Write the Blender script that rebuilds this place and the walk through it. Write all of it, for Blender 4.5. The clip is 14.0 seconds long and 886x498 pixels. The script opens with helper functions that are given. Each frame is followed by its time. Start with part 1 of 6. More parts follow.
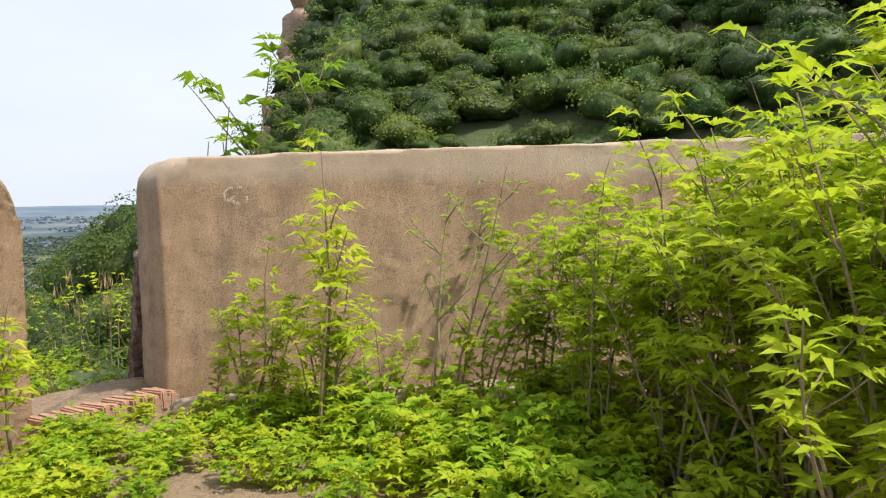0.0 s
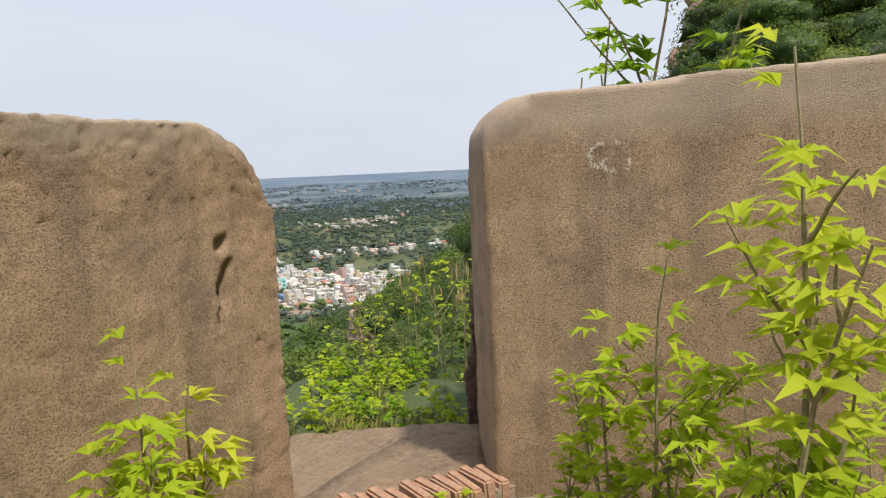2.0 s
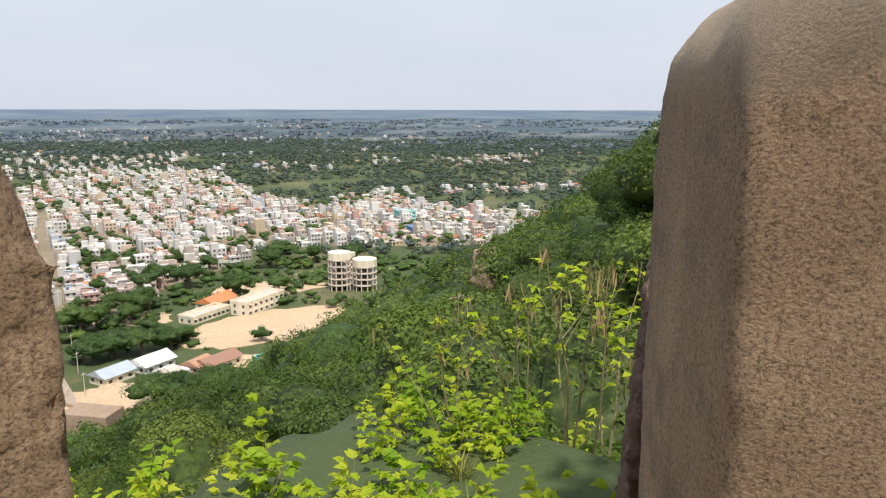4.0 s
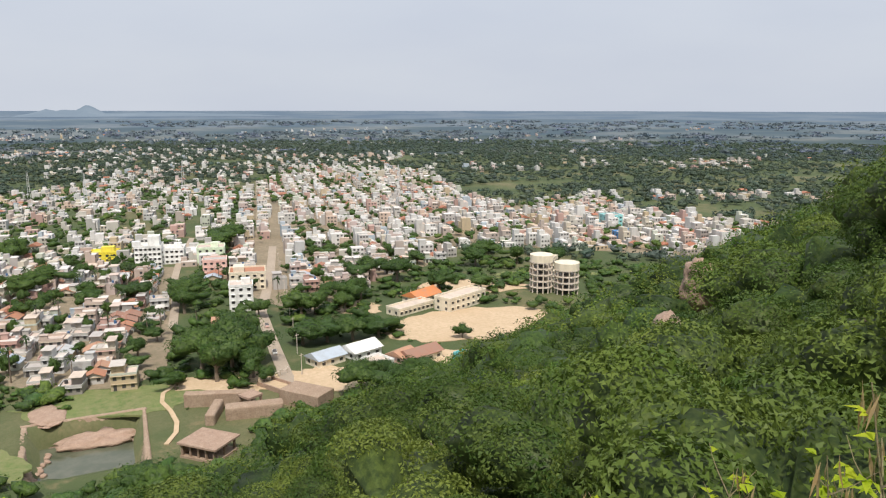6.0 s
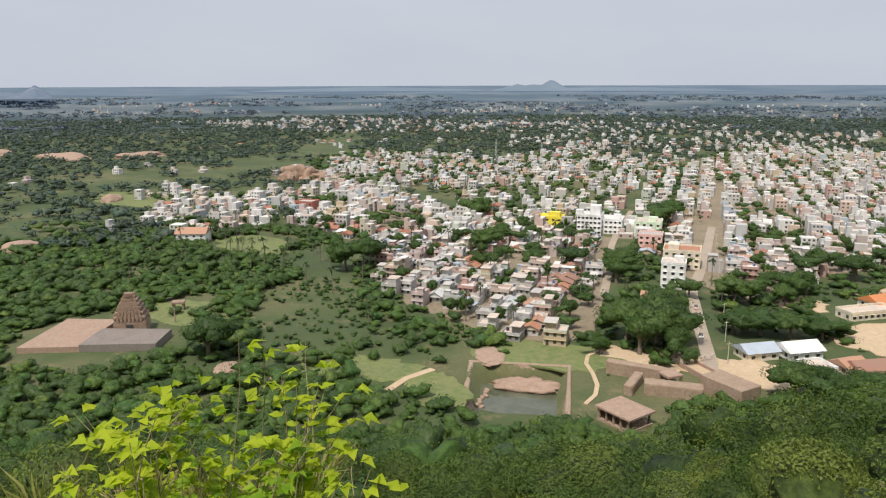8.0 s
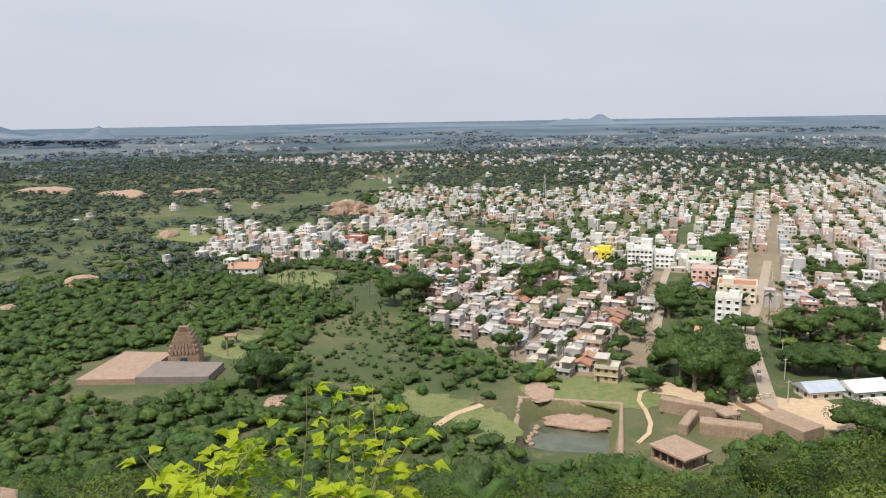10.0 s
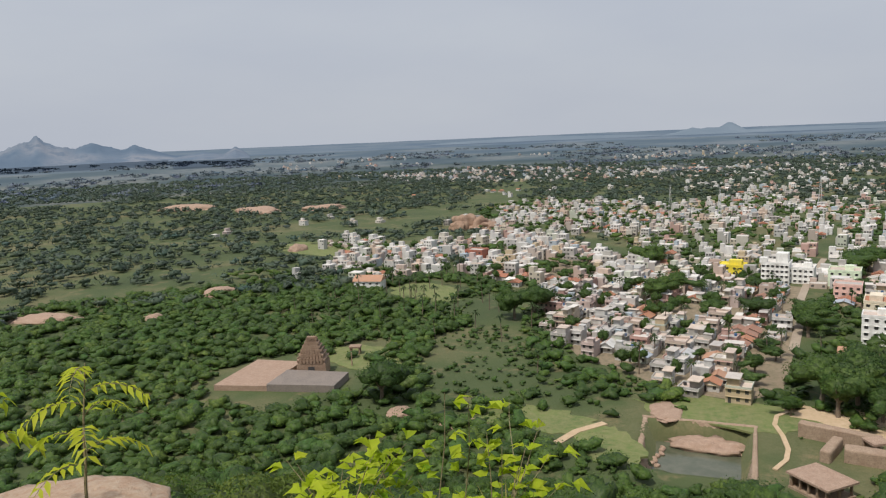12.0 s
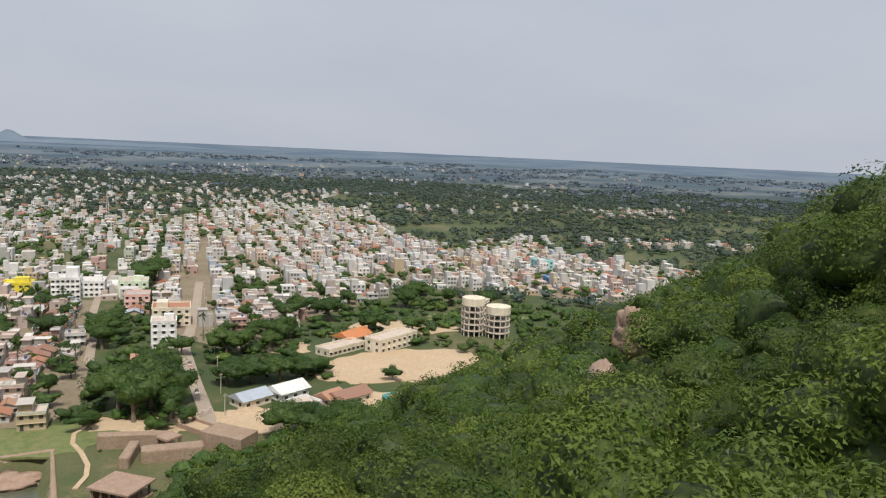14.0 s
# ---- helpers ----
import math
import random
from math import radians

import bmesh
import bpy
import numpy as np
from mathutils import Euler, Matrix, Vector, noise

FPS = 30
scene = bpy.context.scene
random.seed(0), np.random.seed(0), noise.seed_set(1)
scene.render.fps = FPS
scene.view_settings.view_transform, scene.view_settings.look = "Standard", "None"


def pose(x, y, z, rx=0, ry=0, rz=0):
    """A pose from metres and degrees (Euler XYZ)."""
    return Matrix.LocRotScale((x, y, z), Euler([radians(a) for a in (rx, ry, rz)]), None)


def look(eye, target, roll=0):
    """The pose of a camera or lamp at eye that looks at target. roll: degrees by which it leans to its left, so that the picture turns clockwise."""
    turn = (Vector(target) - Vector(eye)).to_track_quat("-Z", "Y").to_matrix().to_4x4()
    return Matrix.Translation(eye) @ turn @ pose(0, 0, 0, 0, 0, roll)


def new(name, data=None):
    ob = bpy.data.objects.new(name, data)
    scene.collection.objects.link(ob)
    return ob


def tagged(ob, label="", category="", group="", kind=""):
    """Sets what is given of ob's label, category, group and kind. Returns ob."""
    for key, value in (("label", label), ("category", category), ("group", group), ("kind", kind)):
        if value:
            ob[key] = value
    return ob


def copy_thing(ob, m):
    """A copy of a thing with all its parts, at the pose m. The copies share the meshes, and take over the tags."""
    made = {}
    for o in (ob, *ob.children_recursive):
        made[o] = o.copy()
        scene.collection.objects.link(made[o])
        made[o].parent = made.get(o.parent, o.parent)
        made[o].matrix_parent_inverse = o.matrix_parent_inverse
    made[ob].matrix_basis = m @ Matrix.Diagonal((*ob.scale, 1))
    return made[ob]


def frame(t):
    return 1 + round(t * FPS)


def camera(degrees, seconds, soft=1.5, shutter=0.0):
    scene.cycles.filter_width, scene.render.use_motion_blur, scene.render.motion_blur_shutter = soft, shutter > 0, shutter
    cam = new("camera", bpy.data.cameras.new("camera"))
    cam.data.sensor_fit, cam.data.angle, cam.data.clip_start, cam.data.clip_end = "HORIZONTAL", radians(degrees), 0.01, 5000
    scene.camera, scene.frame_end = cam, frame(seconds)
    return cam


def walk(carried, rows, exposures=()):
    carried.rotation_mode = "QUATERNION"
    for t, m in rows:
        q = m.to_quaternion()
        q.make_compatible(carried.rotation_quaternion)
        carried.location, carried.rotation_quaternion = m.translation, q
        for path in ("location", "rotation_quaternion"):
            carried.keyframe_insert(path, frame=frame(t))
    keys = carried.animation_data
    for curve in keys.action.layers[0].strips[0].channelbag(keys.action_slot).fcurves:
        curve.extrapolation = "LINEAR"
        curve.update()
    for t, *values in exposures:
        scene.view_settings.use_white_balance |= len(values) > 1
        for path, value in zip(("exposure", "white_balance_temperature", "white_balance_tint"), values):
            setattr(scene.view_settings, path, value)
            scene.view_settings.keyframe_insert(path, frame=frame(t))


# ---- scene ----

# ---------------------------------------------------------------- camera
cam = camera(61.5, 14.0, soft=1.2)
walk(cam, [
    (0.0, pose(0.007, 0.005, 1.568, 85.97, 0.79, -0.01)),
    (0.5, pose(0.074, 0.608, 1.604, 85.11, 1.29, 10.37)),
    (1.0, pose(-0.037, 1.352, 1.538, 85.27, 0.87, 11.74)),
    (1.5, pose(-0.309, 1.987, 1.574, 85.13, 1.03, 17.48)),
    (2.0, pose(-0.582, 2.600, 1.591, 83.69, 2.58, 30.21)),
    (2.5, pose(-0.883, 3.112, 1.544, 82.62, 1.70, 31.35)),
    (3.0, pose(-1.092, 3.646, 1.541, 81.65, 1.70, 34.76)),
    (3.2, pose(-1.183, 3.884, 1.566, 81.72, 2.10, 37.33)),
    (4.2, pose(-1.930, 4.720, 1.665, 78.60, -0.30, 41.00)),
    (5.3, pose(-2.450, 5.419, 1.794, 75.21, -2.38, 45.42)),
    (5.5, pose(-2.581, 5.477, 1.815, 75.78, -6.11, 53.80)),
    (6.0, pose(-2.925, 5.576, 1.852, 79.20, -0.07, 56.37)),
    (6.5, pose(-3.204, 5.647, 1.851, 78.27, -1.41, 66.10)),
    (7.0, pose(-3.450, 5.682, 1.850, 77.62, -2.35, 74.24)),
    (7.5, pose(-3.600, 5.700, 1.849, 77.28, -0.79, 81.10)),
    (8.0, pose(-3.708, 5.700, 1.850, 77.34, 0.17, 89.59)),
    (8.2, pose(-3.750, 5.700, 1.851, 77.64, 0.95, 93.70)),
    (10.3, pose(-3.799, 5.582, 1.849, 80.55, 1.06, 93.57)),
    (10.5, pose(-3.800, 5.560, 1.850, 80.68, 1.84, 97.15)),
    (11.0, pose(-3.800, 5.531, 1.849, 80.53, 2.76, 101.83)),
    (11.5, pose(-3.800, 5.529, 1.850, 80.72, 2.37, 102.87)),
    (12.0, pose(-3.798, 5.549, 1.850, 81.34, 2.42, 102.31)),
    (12.5, pose(-3.800, 5.609, 1.849, 81.59, 0.49, 89.78)),
    (13.0, pose(-3.801, 5.620, 1.851, 82.01, -1.16, 76.25)),
    (13.5, pose(-3.798, 5.623, 1.852, 82.31, -2.67, 63.76)),
    (14.0, pose(-3.800, 5.622, 1.854, 82.47, -2.61, 51.50)),
], exposures=[(0.0, 0.68), (1.5, 0.48), (2.2, 0.34), (3.0, 0.28), (5.3, 0.50), (5.6, 0.44), (6.0, 0.18), (7.0, 0.00), (8.2, 0.08), (10.3, 0.20), (11.0, 0.22), (11.5, 0.03), (12.0, -0.17), (12.5, -0.08), (14.0, -0.10)])

# ---------------------------------------------------------------- light
SUN_AZ, SUN_EL = 120.0, 60.0      # compass degrees, clockwise from +y
world = bpy.data.worlds.new("hazy_sky")
scene.world = world
world.use_nodes = True
wn, wl = world.node_tree.nodes, world.node_tree.links
sky = wn.new("ShaderNodeTexSky")
sky.sky_type = "NISHITA"
sky.sun_disc = False
sky.sun_elevation, sky.sun_rotation = radians(SUN_EL), radians(SUN_AZ)
sky.air_density, sky.dust_density, sky.ozone_density = 1.0, 6.0, 1.0
veil = wn.new("ShaderNodeMix")
veil.data_type = "RGBA"
cloud = wn.new("ShaderNodeTexNoise")
cloud.inputs["Scale"].default_value, cloud.inputs["Detail"].default_value = 2.2, 5.0
stretch = wn.new("ShaderNodeMapping")
stretch.inputs["Scale"].default_value = (1, 1, 3.5)
coord = wn.new("ShaderNodeTexCoord")
wl.new(coord.outputs["Generated"], stretch.inputs["Vector"])
wl.new(stretch.outputs[0], cloud.inputs["Vector"])
ramp = wn.new("ShaderNodeValToRGB")
ramp.color_ramp.elements[0].position, ramp.color_ramp.elements[0].color = 0.35, (5.8, 6.25, 7.2, 1)
ramp.color_ramp.elements[1].position, ramp.color_ramp.elements[1].color = 0.75, (6.5, 6.9, 7.6, 1)
wl.new(cloud.outputs[0], ramp.inputs[0])
veil.inputs["Factor"].default_value = 0.86
wl.new(sky.outputs[0], veil.inputs["A"])
wl.new(ramp.outputs[0], veil.inputs["B"])
wl.new(veil.outputs["Result"], wn["Background"].inputs["Color"])
wn["Background"].inputs["Strength"].default_value = 0.1
sun_data = bpy.data.lights.new("sun", "SUN")
sun_data.energy, sun_data.angle, sun_data.color = 3.5, radians(2.5), (1.0, 0.93, 0.83)
sun = new("sun", sun_data)
sd = Vector((math.sin(radians(SUN_AZ)) * math.cos(radians(SUN_EL)), math.cos(radians(SUN_AZ)) * math.cos(radians(SUN_EL)), math.sin(radians(SUN_EL))))
sun.matrix_world = look(sd * 100, (0, 0, 0))

# ---------------------------------------------------------------- materials
def material(name):
    m = bpy.data.materials.new(name)
    m.use_nodes = True
    return m, m.node_tree.nodes, m.node_tree.links, m.node_tree.nodes["Principled BSDF"]


def tex_noise(n, l, scale, detail=6.0, rough=0.6, mapping=None, coords="Object"):
    t = n.new("ShaderNodeTexNoise")
    t.inputs["Scale"].default_value, t.inputs["Detail"].default_value, t.inputs["Roughness"].default_value = scale, detail, rough
    c = n.new("ShaderNodeTexCoord") if coords else n.new("ShaderNodeNewGeometry")
    out = c.outputs[coords] if coords else c.outputs["Position"]
    if mapping:
        mp = n.new("ShaderNodeMapping")
        mp.inputs["Scale"].default_value = mapping
        l.new(out, mp.inputs["Vector"])
        out = mp.outputs[0]
    l.new(out, t.inputs["Vector"])
    return t.outputs[0]


def ramped(n, l, fac, stops):
    r = n.new("ShaderNodeValToRGB")
    e = r.color_ramp.elements
    while len(e) < len(stops):
        e.new(0.5)
    for k, (p, c) in enumerate(stops):
        e[k].position, e[k].color = p, (*c, 1)
    l.new(fac, r.inputs[0])
    return r.outputs[0]


def mixed(n, l, fac, a, b, mode="MIX"):
    m = n.new("ShaderNodeMix")
    m.data_type, m.blend_type = "RGBA", mode
    for key, v in (("Factor", fac), ("A", a), ("B", b)):
        if isinstance(v, (float, int)):
            m.inputs[key].default_value = v
        elif isinstance(v, tuple):
            m.inputs[key].default_value = (*v, 1)
        else:
            l.new(v, m.inputs[key])
    return m.outputs["Result"]


def bumped(n, l, p, height, strength, distance):
    b = n.new("ShaderNodeBump")
    b.inputs["Strength"].default_value, b.inputs["Distance"].default_value = strength, distance
    l.new(height, b.inputs["Height"])
    l.new(b.outputs[0], p.inputs["Normal"])


def rough_surface(name, c1, c2, c3, s1, s2, rough=0.9, bump=0.5, dist=0.02, coords="Object"):
    """Two scales of colour noise and a fine relief."""
    m, n, l, p = material(name)
    a = tex_noise(n, l, s1, coords=coords)
    b = tex_noise(n, l, s2, 8, 0.7, coords=coords)
    col = mixed(n, l, ramped(n, l, b, [(0.35, (0, 0, 0)), (0.7, (1, 1, 1))]), ramped(n, l, a, [(0.35, c1), (0.65, c2)]), c3)
    l.new(col, p.inputs["Base Color"])
    p.inputs["Roughness"].default_value = rough
    bumped(n, l, p, b, bump, dist)
    return m


def plaster_material():
    """Old lime plaster: warm grey brown, grey weathering runs, pits and a pale scratched mark."""
    m, n, l, p = material("weathered_plaster")
    big = tex_noise(n, l, 0.9, 5)
    runs = tex_noise(n, l, 2.6, 7, 0.65, (1.3, 1.3, 0.12))
    fine = tex_noise(n, l, 120, 8, 0.85, (1, 1, 1.15))
    grit = n.new("ShaderNodeTexVoronoi")
    grit.inputs["Scale"].default_value = 190
    c = n.new("ShaderNodeTexCoord")
    l.new(c.outputs["Object"], grit.inputs["Vector"])
    base = ramped(n, l, big, [(0.3, (0.36, 0.235, 0.145)), (0.5, (0.48, 0.325, 0.205)), (0.7, (0.55, 0.385, 0.25))])
    base = mixed(n, l, ramped(n, l, runs, [(0.50, (0, 0, 0)), (0.64, (0.5, 0.5, 0.5))]), base, (0.20, 0.145, 0.105))
    base = mixed(n, l, ramped(n, l, runs, [(0.32, (0.55, 0.55, 0.55)), (0.42, (0, 0, 0))]), base, (0.53, 0.42, 0.30))
    base = mixed(n, l, ramped(n, l, fine, [(0.42, (0.85, 0.85, 0.85)), (0.50, (0, 0, 0))]), base, (0.11, 0.07, 0.045))
    pocks = tex_noise(n, l, 24, 6, 0.82, (1, 1, 1.2))
    base = mixed(n, l, ramped(n, l, pocks, [(0.32, (0.85, 0.85, 0.85)), (0.40, (0, 0, 0))]), base, (0.10, 0.07, 0.05))
    base = mixed(n, l, ramped(n, l, fine, [(0.54, (0, 0, 0)), (0.64, (0.7, 0.7, 0.7))]), base, (0.64, 0.50, 0.37))
    patch = tex_noise(n, l, 3.1, 8, 0.7, (1, 1, 1.6))
    base = mixed(n, l, ramped(n, l, patch, [(0.52, (0, 0, 0)), (0.66, (0.6, 0.6, 0.6))]), base, (0.17, 0.125, 0.09))
    # paler towards the rounded crest, its lower edge broken by the runs
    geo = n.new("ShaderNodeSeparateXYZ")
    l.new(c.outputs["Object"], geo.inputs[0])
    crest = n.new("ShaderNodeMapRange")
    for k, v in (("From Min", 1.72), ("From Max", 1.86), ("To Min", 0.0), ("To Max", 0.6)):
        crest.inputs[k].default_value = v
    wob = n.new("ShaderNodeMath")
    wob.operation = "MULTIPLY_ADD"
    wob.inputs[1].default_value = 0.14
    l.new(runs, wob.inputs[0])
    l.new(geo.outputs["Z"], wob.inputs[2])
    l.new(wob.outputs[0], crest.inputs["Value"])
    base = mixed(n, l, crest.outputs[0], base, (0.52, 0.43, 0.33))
    l.new(base, p.inputs["Base Color"])
    p.inputs["Roughness"].default_value = 0.93
    h = n.new("ShaderNodeMath")
    h.operation = "MULTIPLY_ADD"
    h.inputs[1].default_value = 0.35
    l.new(grit.outputs["Distance"], h.inputs[0])
    l.new(fine, h.inputs[2])
    bumped(n, l, p, h.outputs[0], 1.0, 0.009)
    return m


def leaf_material(name, dark, mid, light, scale=1.0, trans=0.35, per_object=True, tint=False):
    """Leaves: colour by leaf and by plant, light passing through."""
    m, n, l, p = material(name)
    g = n.new("ShaderNodeNewGeometry")
    col = ramped(n, l, g.outputs["Random Per Island"], [(0.0, dark), (0.55, mid), (1.0, light)])
    if per_object:
        o = n.new("ShaderNodeObjectInfo")
        col = mixed(n, l, 0.78, col, ramped(n, l, o.outputs["Random"], [(0.0, dark), (0.5, mid), (1.0, light)]))
    if tint:
        kind = n.new("ShaderNodeAttribute")
        kind.attribute_name = "species"
        col = mixed(n, l, 0.82, col, ramped(n, l, kind.outputs["Fac"], [(0.0, dark), (0.3, (dark[0] * 1.5, dark[1] * 1.35, dark[2] * 2.2)), (0.55, mid), (0.8, (mid[0] * 0.8, mid[1] * 1.1, mid[2] * 1.6)), (1.0, light)]))
    pos = tex_noise(n, l, scale, 3, coords=None)
    clump = tex_noise(n, l, scale * 4.5, 2, coords=None)
    col = mixed(n, l, ramped(n, l, clump, [(0.42, (0, 0, 0)), (0.62, (0.5, 0.5, 0.5))]), col, light)
    col = mixed(n, l, ramped(n, l, pos, [(0.38, (0, 0, 0)), (0.62, (0.7, 0.7, 0.7))]), col, dark)
    l.new(col, p.inputs["Base Color"])
    p.inputs["Roughness"].default_value = 0.55
    p.inputs["Specular IOR Level"].default_value = 0.25
    t = n.new("ShaderNodeBsdfTranslucent")
    l.new(col, t.inputs["Color"])
    mix = n.new("ShaderNodeMixShader")
    mix.inputs[0].default_value = trans
    l.new(p.outputs[0], mix.inputs[1])
    l.new(t.outputs[0], mix.inputs[2])
    l.new(mix.outputs[0], n["Material Output"].inputs["Surface"])
    return m


def palette_material(name, stops, rough=0.85, stain=(0.25, 0.22, 0.19), amount=0.45, source=""):
    """Painted render in one colour a house, with grime at two scales."""
    m, n, l, p = material(name)
    o = n.new("ShaderNodeAttribute") if source else n.new("ShaderNodeObjectInfo")
    if source:
        o.attribute_name = source
    r = n.new("ShaderNodeValToRGB")
    r.color_ramp.interpolation = "CONSTANT"
    e = r.color_ramp.elements
    while len(e) < len(stops):
        e.new(0.5)
    for k, c in enumerate(stops):
        e[k].position, e[k].color = k / len(stops), (*c, 1)
    l.new(o.outputs["Fac" if source else "Random"], r.inputs[0])
    a = tex_noise(n, l, 0.35, 6, 0.7, (1, 1, 0.4), coords=None)
    col = mixed(n, l, ramped(n, l, a, [(0.45, (0, 0, 0)), (0.75, (amount, amount, amount))]), r.outputs[0], stain)
    l.new(col, p.inputs["Base Color"])
    p.inputs["Roughness"].default_value = rough
    return m


WEAR = 0.66
M_plaster = plaster_material()
M_stone = rough_surface("dark_laterite", (0.06, 0.024, 0.017), (0.16, 0.062, 0.04), (0.27, 0.19, 0.15), 7, 19, bump=1.0, dist=0.05)
M_brick = rough_surface("old_brick", (0.30, 0.13, 0.075), (0.40, 0.19, 0.11), (0.46, 0.33, 0.23), 9, 40, bump=0.7, dist=0.01)
M_mortar = rough_surface("lime_mortar", (0.36, 0.28, 0.20), (0.45, 0.36, 0.27), (0.25, 0.19, 0.13), 8, 40, bump=0.8)
M_soil = rough_surface("dry_soil", (0.16, 0.10, 0.06), (0.27, 0.18, 0.11), (0.36, 0.27, 0.18), 3, 22, bump=0.9, dist=0.04)
M_ledge = rough_surface("red_ledge_rock", (0.33, 0.19, 0.12), (0.46, 0.31, 0.21), (0.52, 0.42, 0.32), 2.2, 14, bump=0.9, dist=0.04)
M_granite = rough_surface("warm_granite", (0.34, 0.22, 0.15), (0.46, 0.32, 0.23), (0.22, 0.15, 0.11), 0.16, 1.1, bump=0.9, dist=0.5, coords="Object")
M_boulder = rough_surface("pale_boulder", (0.38, 0.25, 0.18), (0.50, 0.36, 0.27), (0.24, 0.17, 0.13), 0.8, 4.0, bump=0.8, dist=0.1)
M_stem = rough_surface("green_brown_stem", (0.13, 0.09, 0.05), (0.22, 0.17, 0.09), (0.30, 0.27, 0.16), 12, 60, bump=0.4, dist=0.004)
M_bark = rough_surface("bark", (0.10, 0.07, 0.05), (0.17, 0.13, 0.09), (0.22, 0.18, 0.14), 2, 12, bump=0.7, dist=0.02)
M_leaf = leaf_material("lime_leaf", (0.31, 0.43, 0.018), (0.47, 0.60, 0.03), (0.62, 0.65, 0.06), 2.0, 0.55)
M_leaf_low = leaf_material("green_leaf", (0.17, 0.31, 0.015), (0.30, 0.48, 0.024), (0.42, 0.55, 0.04), 2.0, 0.5)
M_pod = leaf_material("dry_pods", (0.30, 0.20, 0.09), (0.45, 0.33, 0.16), (0.55, 0.45, 0.26), 5, 0.15)
M_grass = leaf_material("dry_grass", (0.16, 0.19, 0.03), (0.33, 0.32, 0.08), (0.50, 0.42, 0.18), 3, 0.25)
M_bush = leaf_material("hill_scrub_leaf", (0.035, 0.076, 0.015), (0.098, 0.163, 0.025), (0.205, 0.248, 0.048), 0.09, 0.28)
M_mass = leaf_material("hill_mass_leaf", (0.029, 0.068, 0.012), (0.102, 0.179, 0.023), (0.273, 0.313, 0.053), 0.05, 0.28, False, True)
M_treemass = leaf_material("wood_mass_leaf", (0.029, 0.068, 0.013), (0.087, 0.163, 0.024), (0.189, 0.260, 0.042), 0.03, 0.26, False, True)
# inner bodies: darker copies of the leaf colours, painting the shade inside crowns
M_inner = leaf_material("scrub_shade_leaf", (0.010, 0.024, 0.006), (0.040, 0.072, 0.013), (0.108, 0.137, 0.029), 3.5, 0.1)
M_massinner = leaf_material("hill_shade_leaf", (0.012, 0.030, 0.006), (0.044, 0.085, 0.012), (0.122, 0.155, 0.028), 2.6, 0.1, False, True)
M_treeinner = leaf_material("tree_shade_leaf", (0.020, 0.047, 0.011), (0.061, 0.114, 0.020), (0.131, 0.182, 0.033), 0.9, 0.1, False, True)
M_core = leaf_material("scrub_inner_shade_leaf", (0.022, 0.048, 0.012), (0.045, 0.085, 0.018), (0.075, 0.12, 0.026), 1.1, 0.05)
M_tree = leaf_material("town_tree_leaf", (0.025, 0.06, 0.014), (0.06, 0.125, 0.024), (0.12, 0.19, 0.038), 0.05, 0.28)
# darker copy of the town tree leaf, crown shade put into its colour
M_treeinner_one = leaf_material("town_tree_shade_leaf", (0.014, 0.036, 0.010), (0.042, 0.088, 0.018), (0.09, 0.14, 0.03), 0.9, 0.1)
# paler, greyer leaf colours that paint distance haze onto the far groves
M_fargrove = leaf_material("hazed_far_grove_leaf", (0.046, 0.070, 0.045), (0.078, 0.108, 0.066), (0.125, 0.155, 0.095), 0.02, 0.15, False, True)
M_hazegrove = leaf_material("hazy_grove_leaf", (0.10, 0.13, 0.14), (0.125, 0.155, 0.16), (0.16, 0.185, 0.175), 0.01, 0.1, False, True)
M_palm = leaf_material("palm_frond", (0.02, 0.045, 0.015), (0.045, 0.08, 0.02), (0.08, 0.11, 0.03), 0.3, 0.2)
WALLS = [(0.78, 0.77, 0.74), (0.78, 0.74, 0.66), (0.72, 0.72, 0.71), (0.72, 0.58, 0.50), (0.80, 0.80, 0.78), (0.62, 0.60, 0.56),
         (0.76, 0.69, 0.56), (0.80, 0.78, 0.74), (0.58, 0.68, 0.76), (0.70, 0.46, 0.40), (0.78, 0.76, 0.72), (0.74, 0.78, 0.66),
         (0.66, 0.63, 0.60), (0.80, 0.79, 0.77), (0.74, 0.60, 0.40), (0.46, 0.43, 0.40), (0.76, 0.62, 0.58), (0.80, 0.78, 0.75)]
WALLS = [tuple(WEAR * v for v in c) for c in WALLS]
M_paint = [palette_material("house_paint", [c]) for c in WALLS]
M_wall_far = palette_material("far_house_paint", WALLS + [(0.66, 0.65, 0.63)] * 4 + [(0.42, 0.36, 0.32), (0.56, 0.44, 0.36)], source="paint")
M_roof = palette_material("flat_roof", [(0.52, 0.48, 0.44), (0.62, 0.58, 0.54), (0.56, 0.46, 0.40), (0.70, 0.67, 0.63), (0.45, 0.42, 0.40), (0.60, 0.50, 0.42)])
M_roof_far = palette_material("far_flat_roof", [(0.58, 0.54, 0.50), (0.66, 0.63, 0.59), (0.52, 0.42, 0.35), (0.72, 0.70, 0.67), (0.48, 0.45, 0.42), (0.64, 0.62, 0.60), (0.58, 0.47, 0.39)], source="paint")
M_dust = rough_surface("town_dust", (0.25, 0.19, 0.13), (0.34, 0.265, 0.19), (0.15, 0.135, 0.08), 0.05, 0.4, bump=0.3, dist=0.1, coords="Object")
M_tile = palette_material("clay_tile", [(0.36, 0.15, 0.09), (0.42, 0.19, 0.11), (0.32, 0.17, 0.12), (0.45, 0.25, 0.16)])
